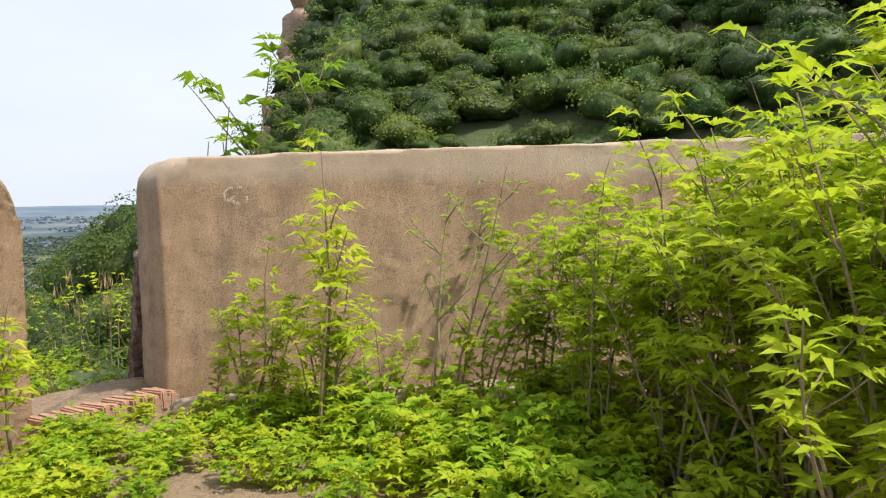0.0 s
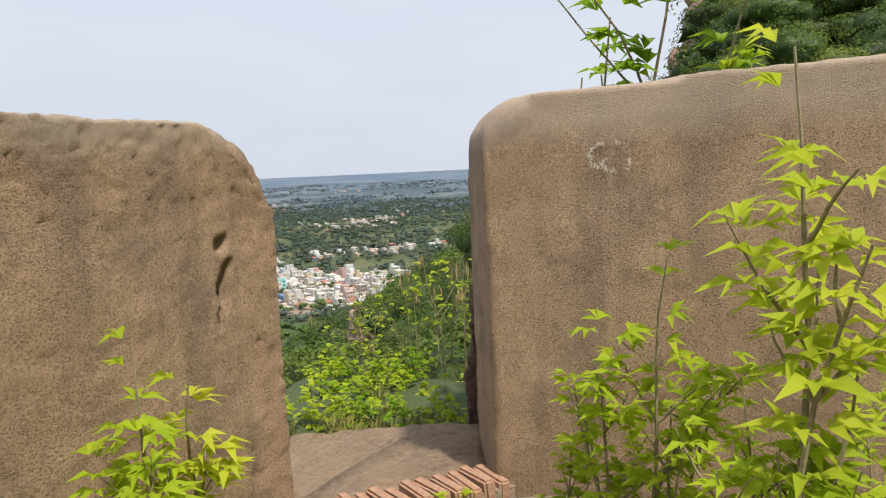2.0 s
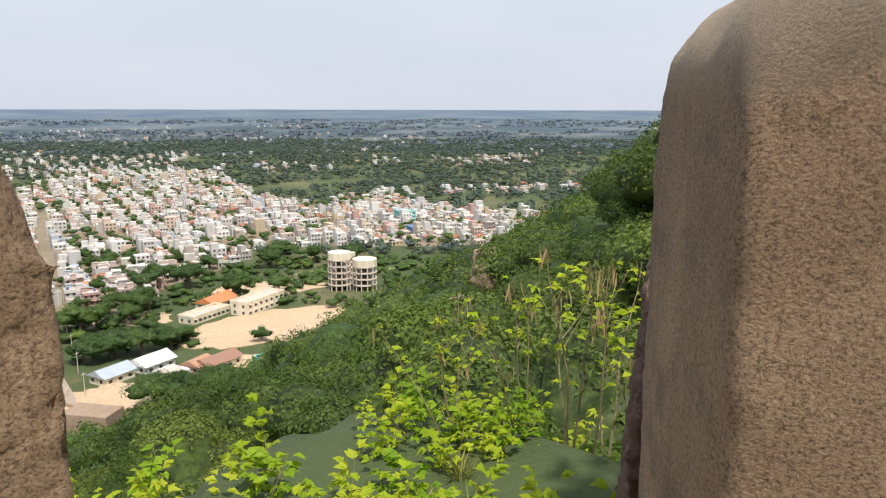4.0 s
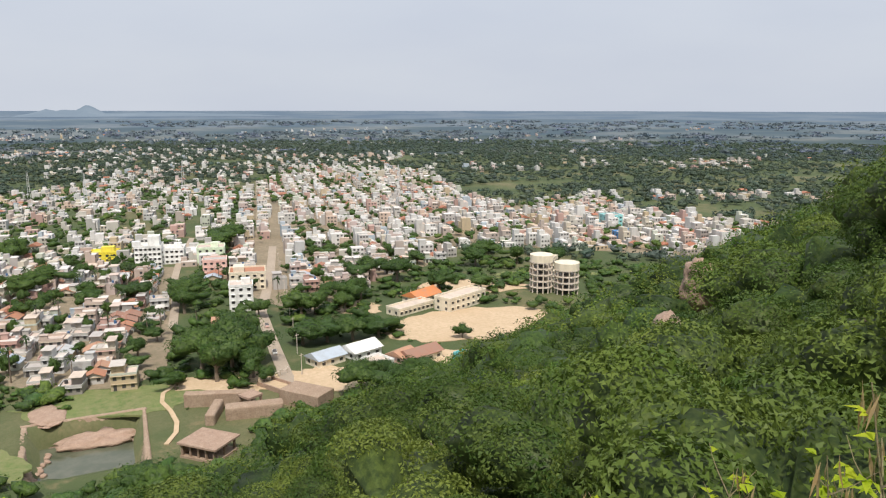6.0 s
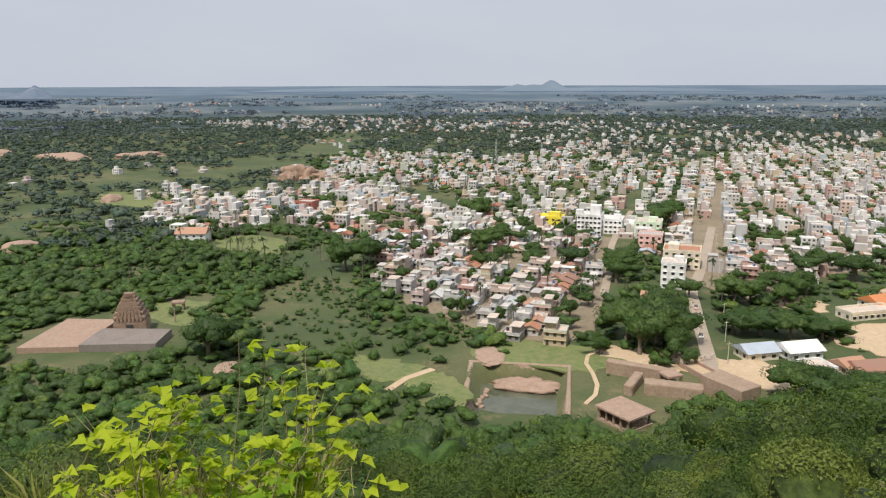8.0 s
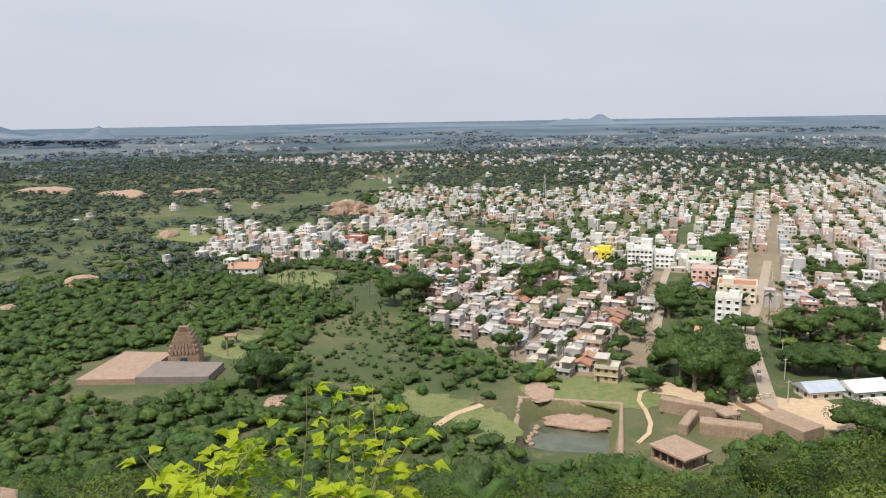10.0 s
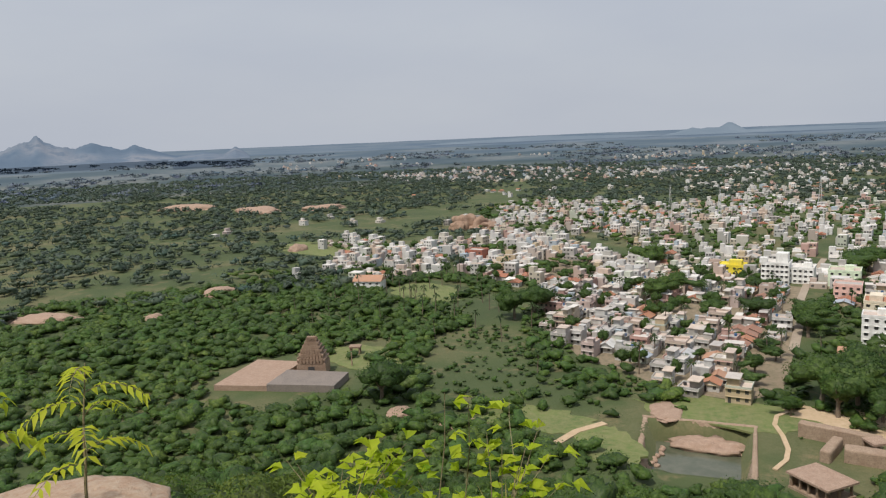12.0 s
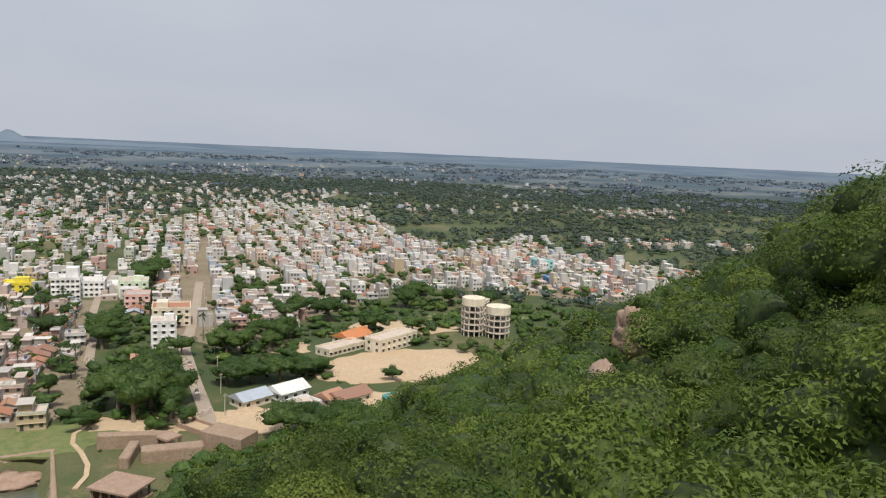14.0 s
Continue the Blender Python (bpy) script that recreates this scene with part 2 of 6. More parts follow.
M_sheet = palette_material("sheet_roof", [(0.62, 0.62, 0.60), (0.50, 0.51, 0.52), (0.70, 0.70, 0.68), (0.42, 0.48, 0.55)], rough=0.5)
M_dark = rough_surface("dark_opening", (0.035, 0.032, 0.03), (0.06, 0.055, 0.05), (0.08, 0.08, 0.085), 1, 6, rough=0.5, bump=0.1)
M_tank = palette_material("water_tank_plastic", [(0.03, 0.03, 0.035), (0.05, 0.12, 0.25), (0.6, 0.6, 0.6)], rough=0.5)


def painted(name, c, rough=0.8):
    return palette_material(name, [c], rough, amount=0.5)


M_white = painted("white_render", (0.80, 0.80, 0.78))
M_yellow = painted("yellow_paint", (0.78, 0.66, 0.06))
M_pink = painted("pink_paint", (0.74, 0.50, 0.44))
M_turq = painted("turquoise_paint", (0.10, 0.50, 0.55))
M_blue = painted("blue_paint", (0.12, 0.34, 0.66))
M_cream = painted("cream_paint", (0.76, 0.68, 0.54))
M_mint = painted("pale_green_paint", (0.68, 0.78, 0.60))
M_concrete = painted("bare_concrete", (0.62, 0.54, 0.46))
M_orange = painted("orange_tile", (0.60, 0.22, 0.08))
M_sand = rough_surface("sand_ground", (0.52, 0.38, 0.25), (0.60, 0.46, 0.32), (0.44, 0.33, 0.20), 0.06, 0.6, bump=0.2, dist=0.05)
M_road = rough_surface("dusty_road", (0.38, 0.31, 0.24), (0.45, 0.37, 0.29), (0.30, 0.25, 0.20), 0.1, 1.2, bump=0.2, dist=0.03)
M_masonry = rough_surface("fort_masonry", (0.34, 0.24, 0.17), (0.46, 0.35, 0.26), (0.24, 0.17, 0.12), 0.35, 2.4, bump=0.8, dist=0.15)
M_temple = rough_surface("temple_stone", (0.30, 0.20, 0.14), (0.40, 0.29, 0.21), (0.20, 0.14, 0.10), 0.6, 3.0, bump=0.8, dist=0.12)
M_slab = rough_surface("dark_stone_slab", (0.15, 0.13, 0.12), (0.21, 0.18, 0.16), (0.27, 0.23, 0.20), 0.3, 2.0, bump=0.3)
M_grassland = rough_surface("meadow", (0.085, 0.135, 0.034), (0.135, 0.185, 0.05), (0.22, 0.21, 0.095), 0.09, 0.5, bump=0.7, dist=0.4)


def water_material():
    m, n, l, p = material("green_pond_water")
    a = tex_noise(n, l, 0.2, 3, coords=None)
    l.new(ramped(n, l, a, [(0.4, (0.085, 0.095, 0.06)), (0.6, (0.12, 0.125, 0.085))]), p.inputs["Base Color"])
    p.inputs["Roughness"].default_value = 0.12
    bumped(n, l, p, tex_noise(n, l, 2.5, 3, coords=None), 0.15, 0.05)
    return m


M_water = water_material()


# ---------------------------------------------------------------- mesh helpers
class Build:
    """Collects vertices and faces of one mesh."""

    def __init__(self):
        self.v, self.f, self.mi = [], [], []

    def add(self, verts, faces, mat=0):
        k = len(self.v)
        self.v.extend(verts)
        self.f.extend(tuple(k + i for i in fc) for fc in faces)
        self.mi.extend([mat] * len(faces))

    def box(self, x0, x1, y0, y1, z0, z1, mat=0, m=None):
        vs = [Vector((x, y, z)) for z in (z0, z1) for y in (y0, y1) for x in (x0, x1)]
        if m is not None:
            vs = [m @ v for v in vs]
        self.add([tuple(v) for v in vs], [(0, 2, 3, 1), (4, 5, 7, 6), (0, 1, 5, 4), (2, 6, 7, 3), (0, 4, 6, 2), (1, 3, 7, 5)], mat)

    def tube(self, pts, radii, sides=6, mat=0):
        pts = [Vector(p) for p in pts]
        ring = []
        for i, p in enumerate(pts):
            d = (pts[min(i + 1, len(pts) - 1)] - pts[max(i - 1, 0)]).normalized()
            a = d.orthogonal().normalized() if i == 0 else (ring_a - d * ring_a.dot(d)).normalized()
            ring_a = a
            b = d.cross(a)
            ring.extend(tuple(p + (a * math.cos(t) + b * math.sin(t)) * radii[i]) for t in [2 * math.pi * k / sides for k in range(sides)])
        fs = [(i * sides + k, i * sides + (k + 1) % sides, (i + 1) * sides + (k + 1) % sides, (i + 1) * sides + k) for i in range(len(pts) - 1) for k in range(sides)]
        fs.append(tuple(range((len(pts) - 1) * sides, len(pts) * sides)))
        self.add(ring, fs, mat)

    def mesh(self, name, *mats, smooth=False):
        me = bpy.data.meshes.new(name)
        me.from_pydata(self.v, [], self.f)
        for m in mats:
            me.materials.append(m)
        if len(mats) > 1:
            me.polygons.foreach_set("material_index", self.mi)
        if smooth:
            me.polygons.foreach_set("use_smooth", [True] * len(self.f))
        me.update()
        return me


def as_build(bm):
    b = Build()
    bm.verts.index_update()
    b.v = [tuple(v.co) for v in bm.verts]
    b.f = [tuple(v.index for v in f.verts) for f in bm.faces]
    b.mi = [0] * len(b.f)
    bm.free()
    return b


def part(name, b, mat, parent, label="", smooth=False):
    """One mesh under a thing or a part."""
    ob = new(name, b if isinstance(b, bpy.types.Mesh) else b.mesh(name, mat, smooth=smooth))
    ob.parent = parent
    if label:
        ob["label"] = label
    return ob


def thing(name, label, category, group="", kind="", at=None, data=None):
    ob = new(name, data)
    if at is not None:
        ob.matrix_world = at
    return tagged(ob, label, category, group, kind)


def quads_mesh(name, co, mats, index=None, smooth=False):
    """Loose leaves from an (n, corners, 3) array."""
    n, c = len(co), co.shape[1]
    me = bpy.data.meshes.new(name)
    me.vertices.add(n * c)
    me.vertices.foreach_set("co", np.asarray(co, dtype=np.float32).ravel())
    me.loops.add(n * c)
    me.loops.foreach_set("vertex_index", np.arange(n * c, dtype=np.int32))
    me.polygons.add(n)
    me.polygons.foreach_set("loop_start", np.arange(0, n * c, c, dtype=np.int32))
    for m in mats:
        me.materials.append(m)
    if index is not None:
        me.polygons.foreach_set("material_index", np.asarray(index, dtype=np.int32))
    me.update(calc_edges=True)
    return me


def faces_mesh(name, v, f, mats, index=None, smooth=False):
    """A mesh from arrays of vertices and quads."""
    me = bpy.data.meshes.new(name)
    v, f = np.asarray(v, dtype=np.float32), np.asarray(f, dtype=np.int32)
    k = f.shape[1]
    me.vertices.add(len(v))
    me.vertices.foreach_set("co", v.ravel())
    me.loops.add(f.size)
    me.loops.foreach_set("vertex_index", f.ravel())
    me.polygons.add(len(f))
    me.polygons.foreach_set("loop_start", np.arange(0, f.size, k, dtype=np.int32))
    for m in mats:
        me.materials.append(m)
    if index is not None:
        me.polygons.foreach_set("material_index", np.asarray(index, dtype=np.int32))
    if smooth:
        me.polygons.foreach_set("use_smooth", np.ones(len(f), dtype=bool))
    me.update(calc_edges=True)
    return me


# ---------------------------------------------------------------- ground
HILL = (-3.8, 5.7)
PLAIN = -85.0
SLOPE_AZ = [-180, -150, -90, -60, -20, 0, 6, 8.5, 10.5, 13, 17, 21, 28, 41, 54, 66, 78, 95, 105, 116, 135, 160, 180]
SLOPE_M = [-.25, .2, .6, .6, .52, .46, .36, .25, .13, .055, .025, -.005, -.105, -.235, -.34, -.445, -.535, -.545, -.51, -.47, -.40, -.40, -.25]


def hash_noise(x, y, s):
    """Smooth value noise on arrays, about -1 to 1."""
    x, y = x / s, y / s
    xi, yi = np.floor(x), np.floor(y)
    u, v = x - xi, y - yi
    u, v = u * u * (3 - 2 * u), v * v * (3 - 2 * v)

    def h(a, b):
        k = np.sin(a * 127.1 + b * 311.7) * 43758.5453
        return (k - np.floor(k)) * 2 - 1
    return (h(xi, yi) * (1 - u) + h(xi + 1, yi) * u) * (1 - v) + (h(xi, yi + 1) * (1 - u) + h(xi + 1, yi + 1) * u) * v


def ground_z(x, y):
    x, y = np.asarray(x, dtype=float), np.asarray(y, dtype=float)
    dx, dy = x - HILL[0], y - HILL[1]
    r = np.hypot(dx, dy) + 1e-6
    az = np.degrees(np.arctan2(-dx, dy))
    m = np.interp(az, SLOPE_AZ, SLOPE_M)
    down = -3.2 + np.minimum(m, 0) * r - 3.6 * np.sin(np.pi * np.clip((r - 12) / 78, 0, 1)) * np.clip(1 - np.abs(az - 40) / 22, 0, 1)
    up = np.maximum(m, 0) * 1.2 * np.clip(r - 22, 0, 190)
    hill = down + up + (hash_noise(x, y, 17) * 1.3 + hash_noise(x + 50, y, 6) * 0.45) * np.clip((r - 8) / 20, 0, 1)
    roll = PLAIN + np.clip((r - 1500) / 3300, 0, 1) ** 1.5 * 62 + hash_noise(x, y, 140) * 1.2 * np.clip((r - 900) / 500, 0, 1)
    back = 1 / (1 + np.exp((r - 330) / 35))
    hill = np.where(hill > roll, roll + (hill - roll) * back, hill)
    z = np.maximum(hill, roll) + 1.2 * np.exp(-np.abs(hill - roll) / 2.5) * (1 - np.clip((r - 172) / 25, 0, 1))
    shelf = np.interp(az, [-180, -90, -60, 0, 35, 60, 85, 100, 150, 172, 180], [0.5, 0.5, 2.9, 3.4, 3.2, 2.3, 2.3, 4.4, 5.0, 3.0, 0.5])
    k = np.clip((shelf + 0.9 - r) / 1.8, 0, 1)
    z = z + (-0.28 - z) * k * k * (3 - 2 * k)
    # the old water tank is sunk into the plain
    u, v = (x + 206) * 0.985 + (y - 31) * -0.17, (x + 206) * 0.17 + (y - 31) * 0.985
    pit = np.clip((17.0 - np.abs(u)) / 3.0, 0, 1) * np.clip((14.0 - np.abs(v + 2.5)) / 3.0, 0, 1)
    return z - 8.0 * pit


def ground_at(x, y):
    return float(ground_z([x], [y])[0])


def polar_sheet(name, radii, n_az, mats):
    az = np.linspace(0, 2 * np.pi, n_az, endpoint=False)
    rr, aa = np.meshgrid(radii, az, indexing="ij")
    x, y = HILL[0] - np.sin(aa) * rr, HILL[1] + np.cos(aa) * rr
    v = np.stack([x, y, ground_z(x, y)], -1).reshape(-1, 3)
    i, j = np.meshgrid(np.arange(len(radii) - 1), np.arange(n_az), indexing="ij")
    j2 = (j + 1) % n_az
    f = np.stack([i * n_az + j, (i + 1) * n_az + j, (i + 1) * n_az + j2, i * n_az + j2], -1).reshape(-1, 4)[:, ::-1]
    return faces_mesh(name, v, f, mats, smooth=True)


def ground_material():
    """Scrubland: grass green, earth and pale sandy patches at several scales."""
    m, n, l, p = material("scrubland")
    a = tex_noise(n, l, 0.012, 6, 0.6, coords=None)
    b = tex_noise(n, l, 0.09, 7, 0.7, coords=None)
    c = tex_noise(n, l, 0.9, 6, 0.7, coords=None)
    col = ramped(n, l, a, [(0.3, (0.04, 0.064, 0.022)), (0.5, (0.07, 0.096, 0.033)), (0.66, (0.16, 0.145, 0.072))])
    col = mixed(n, l, ramped(n, l, b, [(0.56, (0, 0, 0)), (0.72, (0.7, 0.7, 0.7))]), col, (0.26, 0.19, 0.11))
    col = mixed(n, l, ramped(n, l, c, [(0.4, (0, 0, 0)), (0.7, (0.5, 0.5, 0.5))]), col, (0.05, 0.07, 0.022))
    l.new(col, p.inputs["Base Color"])
    p.inputs["Roughness"].default_value = 0.95
    bumped(n, l, p, c, 0.6, 0.3)
    return m


def painted_haze_material(name, dark, mid, pale, glow, strength):
    """The far plain as a backdrop: dark groves and pale fields in bands; the glow paints haze over them."""
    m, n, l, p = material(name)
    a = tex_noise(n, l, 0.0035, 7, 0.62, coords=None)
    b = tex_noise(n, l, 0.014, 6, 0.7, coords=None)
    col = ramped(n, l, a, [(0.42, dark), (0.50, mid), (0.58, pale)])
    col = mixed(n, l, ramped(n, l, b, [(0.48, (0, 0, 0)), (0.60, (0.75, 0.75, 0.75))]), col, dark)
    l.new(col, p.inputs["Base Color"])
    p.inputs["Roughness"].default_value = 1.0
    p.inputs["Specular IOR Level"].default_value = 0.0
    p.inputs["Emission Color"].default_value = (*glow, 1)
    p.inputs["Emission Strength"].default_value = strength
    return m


M_ground = ground_material()
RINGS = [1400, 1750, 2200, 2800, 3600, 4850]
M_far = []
# haze painted in: ring by ring bluer base colour and stronger emission
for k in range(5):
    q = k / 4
    M_far.append(painted_haze_material("hazed_far_plain", (0.030, 0.045, 0.038 + 0.02 * q), (0.06, 0.075, 0.06 + 0.02 * q), (0.15 - 0.07 * q, 0.15 - 0.06 * q, 0.125 - 0.03 * q),
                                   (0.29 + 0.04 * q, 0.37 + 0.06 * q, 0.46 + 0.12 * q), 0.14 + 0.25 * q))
near_r = np.concatenate([np.linspace(0.4, 8, 20), np.geomspace(8.6, 172, 90), np.arange(174, 242, 1.7), np.geomspace(245, 1400, 60)])
tagged(new("ground", polar_sheet("ground", near_r, 330, [M_ground])), "green scrub and sandy earth falling to a plain", "ground", kind="structure")
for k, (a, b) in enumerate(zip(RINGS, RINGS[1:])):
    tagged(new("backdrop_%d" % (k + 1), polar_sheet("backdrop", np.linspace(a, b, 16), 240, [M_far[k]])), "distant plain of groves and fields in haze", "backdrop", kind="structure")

# ---------------------------------------------------------------- fort parapet
def noise_texture(name, size, depth=3):
    t = bpy.data.textures.new(name, "CLOUDS")
    t.noise_scale, t.noise_depth = size, depth
    return t


WORN = noise_texture("worn_lumps", 0.35)
PITS = noise_texture("pits", 0.07, 2)
CRAG = noise_texture("crag", 0.22, 4)


def worn(ob, voxel, big, small, tex_big=WORN, tex_small=PITS):
    """Even fine faces, then lumps and pits."""
    r = ob.modifiers.new("remesh", "REMESH")
    r.mode, r.voxel_size, r.use_smooth_shade = "VOXEL", voxel, True
    for tex, s in ((tex_big, big), (tex_small, small)):
        d = ob.modifiers.new("wear", "DISPLACE")
        d.texture, d.strength, d.mid_level, d.texture_coords = tex, s, 0.5, "LOCAL"
    return ob


def merlon_mesh(length, top0, top1, bottom, back, r, round_far=False, chips=0.0):
    """An upright slab with a rounded end, its long face along x at y = 0 and its back shifted by `back`."""
    out = [(0, bottom)]
    for k in range(9):
        a = math.pi - k / 8 * math.pi / 2
        out.append((r + r * math.cos(a), top0 - r + r * math.sin(a)))
    for k in range(1, 8):
        out.append((r + (length - 2 * r) * k / 8, top0 + (top1 - top0) * k / 8))
    if round_far:
        for k in range(9):
            a = math.pi / 2 - k / 8 * math.pi / 2
            out.append((length - r + r * math.cos(a), top1 - r + r * math.sin(a)))
    else:
        out.append((length, top1))
    out.append((length, bottom))
    bm = bmesh.new()
    a = [bm.verts.new((s, 0, z)) for s, z in out]
    b = [bm.verts.new((s + back[0], back[1], z)) for s, z in out]
    f = bm.faces.new(a)
    g = bm.faces.new(b[::-1])
    n = len(out)
    for i in range(n):
        bm.faces.new((a[i], b[i], b[(i + 1) % n], a[(i + 1) % n]))
    rims = [e for e in set(f.edges) | set(g.edges) if min(v.co.z for v in e.verts) > bottom + 0.01 or abs(e.verts[0].co.x - e.verts[1].co.x) < 0.01]
    bmesh.ops.bevel(bm, geom=rims, offset=0.09, segments=4, affect="EDGES", profile=0.5)
    bmesh.ops.recalc_face_normals(bm, faces=bm.faces)
    return as_build(bm)


WALL_TURN = 9.0
CRACK = [(0.285, 1.262, 0.006), (0.295, 1.234, 0.014), (0.322, 1.16, 0.020), (0.318, 1.10, 0.014), (0.335, 1.06, 0.007), (0.350, 0.985, 0.004)]
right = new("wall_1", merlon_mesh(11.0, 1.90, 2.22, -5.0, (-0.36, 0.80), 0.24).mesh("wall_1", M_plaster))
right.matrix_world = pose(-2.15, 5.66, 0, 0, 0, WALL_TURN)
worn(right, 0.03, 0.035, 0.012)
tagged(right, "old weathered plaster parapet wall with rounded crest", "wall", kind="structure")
left = new("wall_2", merlon_mesh(5.5, 1.80, 1.86, -5.0, (0.05, -0.85), 0.36).mesh("wall_2", M_plaster))
left.matrix_world = pose(-2.80, 4.98, 0, 0, 0, -90)
worn(left, 0.016, 0.03, 0.012)


def erode(ob, cracks, depth):
    """Wear the plaster: broken skin on the crest and corner, ragged hollows, and cracks along the given lines (x, z, half width)."""
    dg = bpy.context.evaluated_depsgraph_get()
    me = bpy.data.meshes.new_from_object(ob.evaluated_get(dg))
    ob.modifiers.clear()
    ob.data = me
    normals = np.array([tuple(v.normal) for v in me.vertices])
    moved = np.array([tuple(v.co) for v in me.vertices])
    for v in me.vertices:
        p = v.co
        if p.z < -0.4:
            continue
        q = p * 3.4
        lump = noise.noise(q) * 0.5 + noise.noise(q * 2.3 + Vector((3, 1, 7))) * 0.3
        pit = max(0.0, noise.noise(p * 24) - 0.25) + 0.7 * max(0.0, noise.noise(p * 50) - 0.15)
        edge = max(0.0, min(1.0, (p.z - 1.25) / 0.5)) + max(0.0, 1 - p.x / 0.45) * 0.8
        d = depth * (max(0.0, lump - 0.05) * 0.55 * edge + pit * (0.12 + 0.33 * min(1.0, edge)))
        for line in cracks:
            for (x0, z0, w0), (x1, z1, w1) in zip(line, line[1:]):
                L = (x1 - x0) ** 2 + (z1 - z0) ** 2
                u = max(0.0, min(1.0, ((p.x - x0) * (x1 - x0) + (p.z - z0) * (z1 - z0)) / L))
                gap = math.hypot(p.x - x0 - u * (x1 - x0), p.z - z0 - u * (z1 - z0)) + 0.010 * noise.noise(p * 30)
                w = w0 + (w1 - w0) * u
                if p.y > -0.25 and gap < w * 1.6:
                    d = max(d, 0.085 * (1 - gap / (w * 1.6)) ** 0.6)
        moved[v.index] -= normals[v.index] * d
    me.vertices.foreach_set("co", moved.astype(np.float32).ravel())
    me.update()


erode(left, [CRACK, [(0.300, 1.345, 0.010), (0.325, 1.325, 0.020), (0.345, 1.315, 0.008)]], 0.075)
tagged(left, "chipped and eroded plaster parapet block", "wall", kind="structure")
for name, x0, x1, y0, y1 in (("wall_3", 8.6, 9.3, -9.0, 7.2), ("wall_4", -3.6, 9.3, -9.7, -9.0)):
    b = Build()
    b.box(x0, x1, y0, y1, -3.0, 2.0)
    tagged(new(name, b.mesh(name, M_plaster)), "plain weathered parapet wall closing the terrace", "wall", kind="structure")

# terrace floor of trodden earth
bm = bmesh.new()
bmesh.ops.create_grid(bm, x_segments=90, y_segments=110, size=0.5)
for v in bm.verts:
    v.co.x, v.co.y = 2.9 + v.co.x * 11.9, -1.5 + v.co.y * 15.4
    v.co.z = noise.noise(v.co * 1.7) * 0.03 + noise.noise(v.co * 6) * 0.012 - 0.03
geom = bmesh.ops.extrude_face_region(bm, geom=bm.faces[:])
bmesh.ops.translate(bm, vec=(0, 0, -2.5), verts=[e for e in geom["geom"] if isinstance(e, bmesh.types.BMVert)])
bmesh.ops.recalc_face_normals(bm, faces=bm.faces)
floor = new("floor", as_build(bm).mesh("floor", M_soil, smooth=True))
tagged(floor, "trodden dry earth floor of the terrace", "floor", kind="structure")


def rock_mesh(name, size, seed, mat, rough=0.35, sub=4, flat=0.0, freq=1.2):
    bm = bmesh.new()
    bmesh.ops.create_icosphere(bm, subdivisions=sub, radius=1.0)
    off = Vector((seed * 7.3, seed * 3.1, seed * 1.7))
    for v in bm.verts:
        d = v.co.normalized()
        k = 1 + rough * noise.noise(d * freq + off) + rough * 0.5 * noise.noise(d * freq * 2.7 + off) + rough * 0.22 * noise.noise(d * freq * 7 + off)
        p = d * k
        if flat and p.z > flat:
            p.z = flat + (p.z - flat) * 0.2
        v.co = Vector((p.x * size[0], p.y * size[1], p.z * size[2]))
    me = as_build(bm).mesh(name, mat, smooth=True)
    return me


# threshold of the opening: packed earth and slabs, with a row of bricks on edge along its inner side
bm = bmesh.new()
pts = [(-2.17, 5.66), (-2.62, 6.50), (-3.0, 6.75), (-4.0, 6.45), (-4.5, 5.7), (-4.3, 4.95), (-3.6, 4.95), (-2.79, 4.90)]
top = [bm.verts.new((x, y, 0.04 if x > -2.9 else -0.22)) for x, y in pts]
low = [bm.verts.new((x, y, -4.5)) for x, y in pts]
bmesh.ops.triangulate(bm, faces=[bm.faces.new(top)])
for i in range(len(pts)):
    bm.faces.new((top[i], low[i], low[(i + 1) % len(pts)], top[(i + 1) % len(pts)]))
bm.faces.new(low[::-1])
bmesh.ops.recalc_face_normals(bm, faces=bm.faces)
threshold = new("threshold", as_build(bm).mesh("threshold", M_soil))
worn(threshold, 0.045, 0.09, 0.03)
tagged(threshold, "worn earth and stone threshold of the wall opening", "threshold", kind="structure")

sill = thing("brick_sill", "row of old red bricks on edge in lime mortar", "sill", kind="structure", at=pose(-2.20, 5.74, 0.0, 0, 0, math.degrees(math.atan2(-0.84, -0.58))))
b = Build()
b.box(-0.02, 1.03, -0.06, 0.17, -0.2, 0.075)
part("mortar_bed", b, M_mortar, sill)
bm = bmesh.new()
bmesh.ops.create_cube(bm, size=1.0)
bmesh.ops.scale(bm, vec=(0.062, 0.25, 0.15), verts=bm.verts)
bmesh.ops.bevel(bm, geom=bm.edges[:], offset=0.012, segments=2, affect="EDGES")
brick_mesh = as_build(bm).mesh("brick", M_brick)
rb = random.Random(4)
for k in range(13):
    o = part("brick", brick_mesh, M_brick, sill)
    o.matrix_local = pose(0.045 + k * 0.078, 0.06 + rb.uniform(-0.015, 0.015), 0.045 + rb.uniform(-0.01, 0.012), rb.uniform(-4, 4), rb.uniform(-5, 5), rb.uniform(-3, 3) + 8)

# the rough dark outer facing beside the opening
b = Build()
xs, tops = (-0.33, 0.55), (1.07, 1.55)
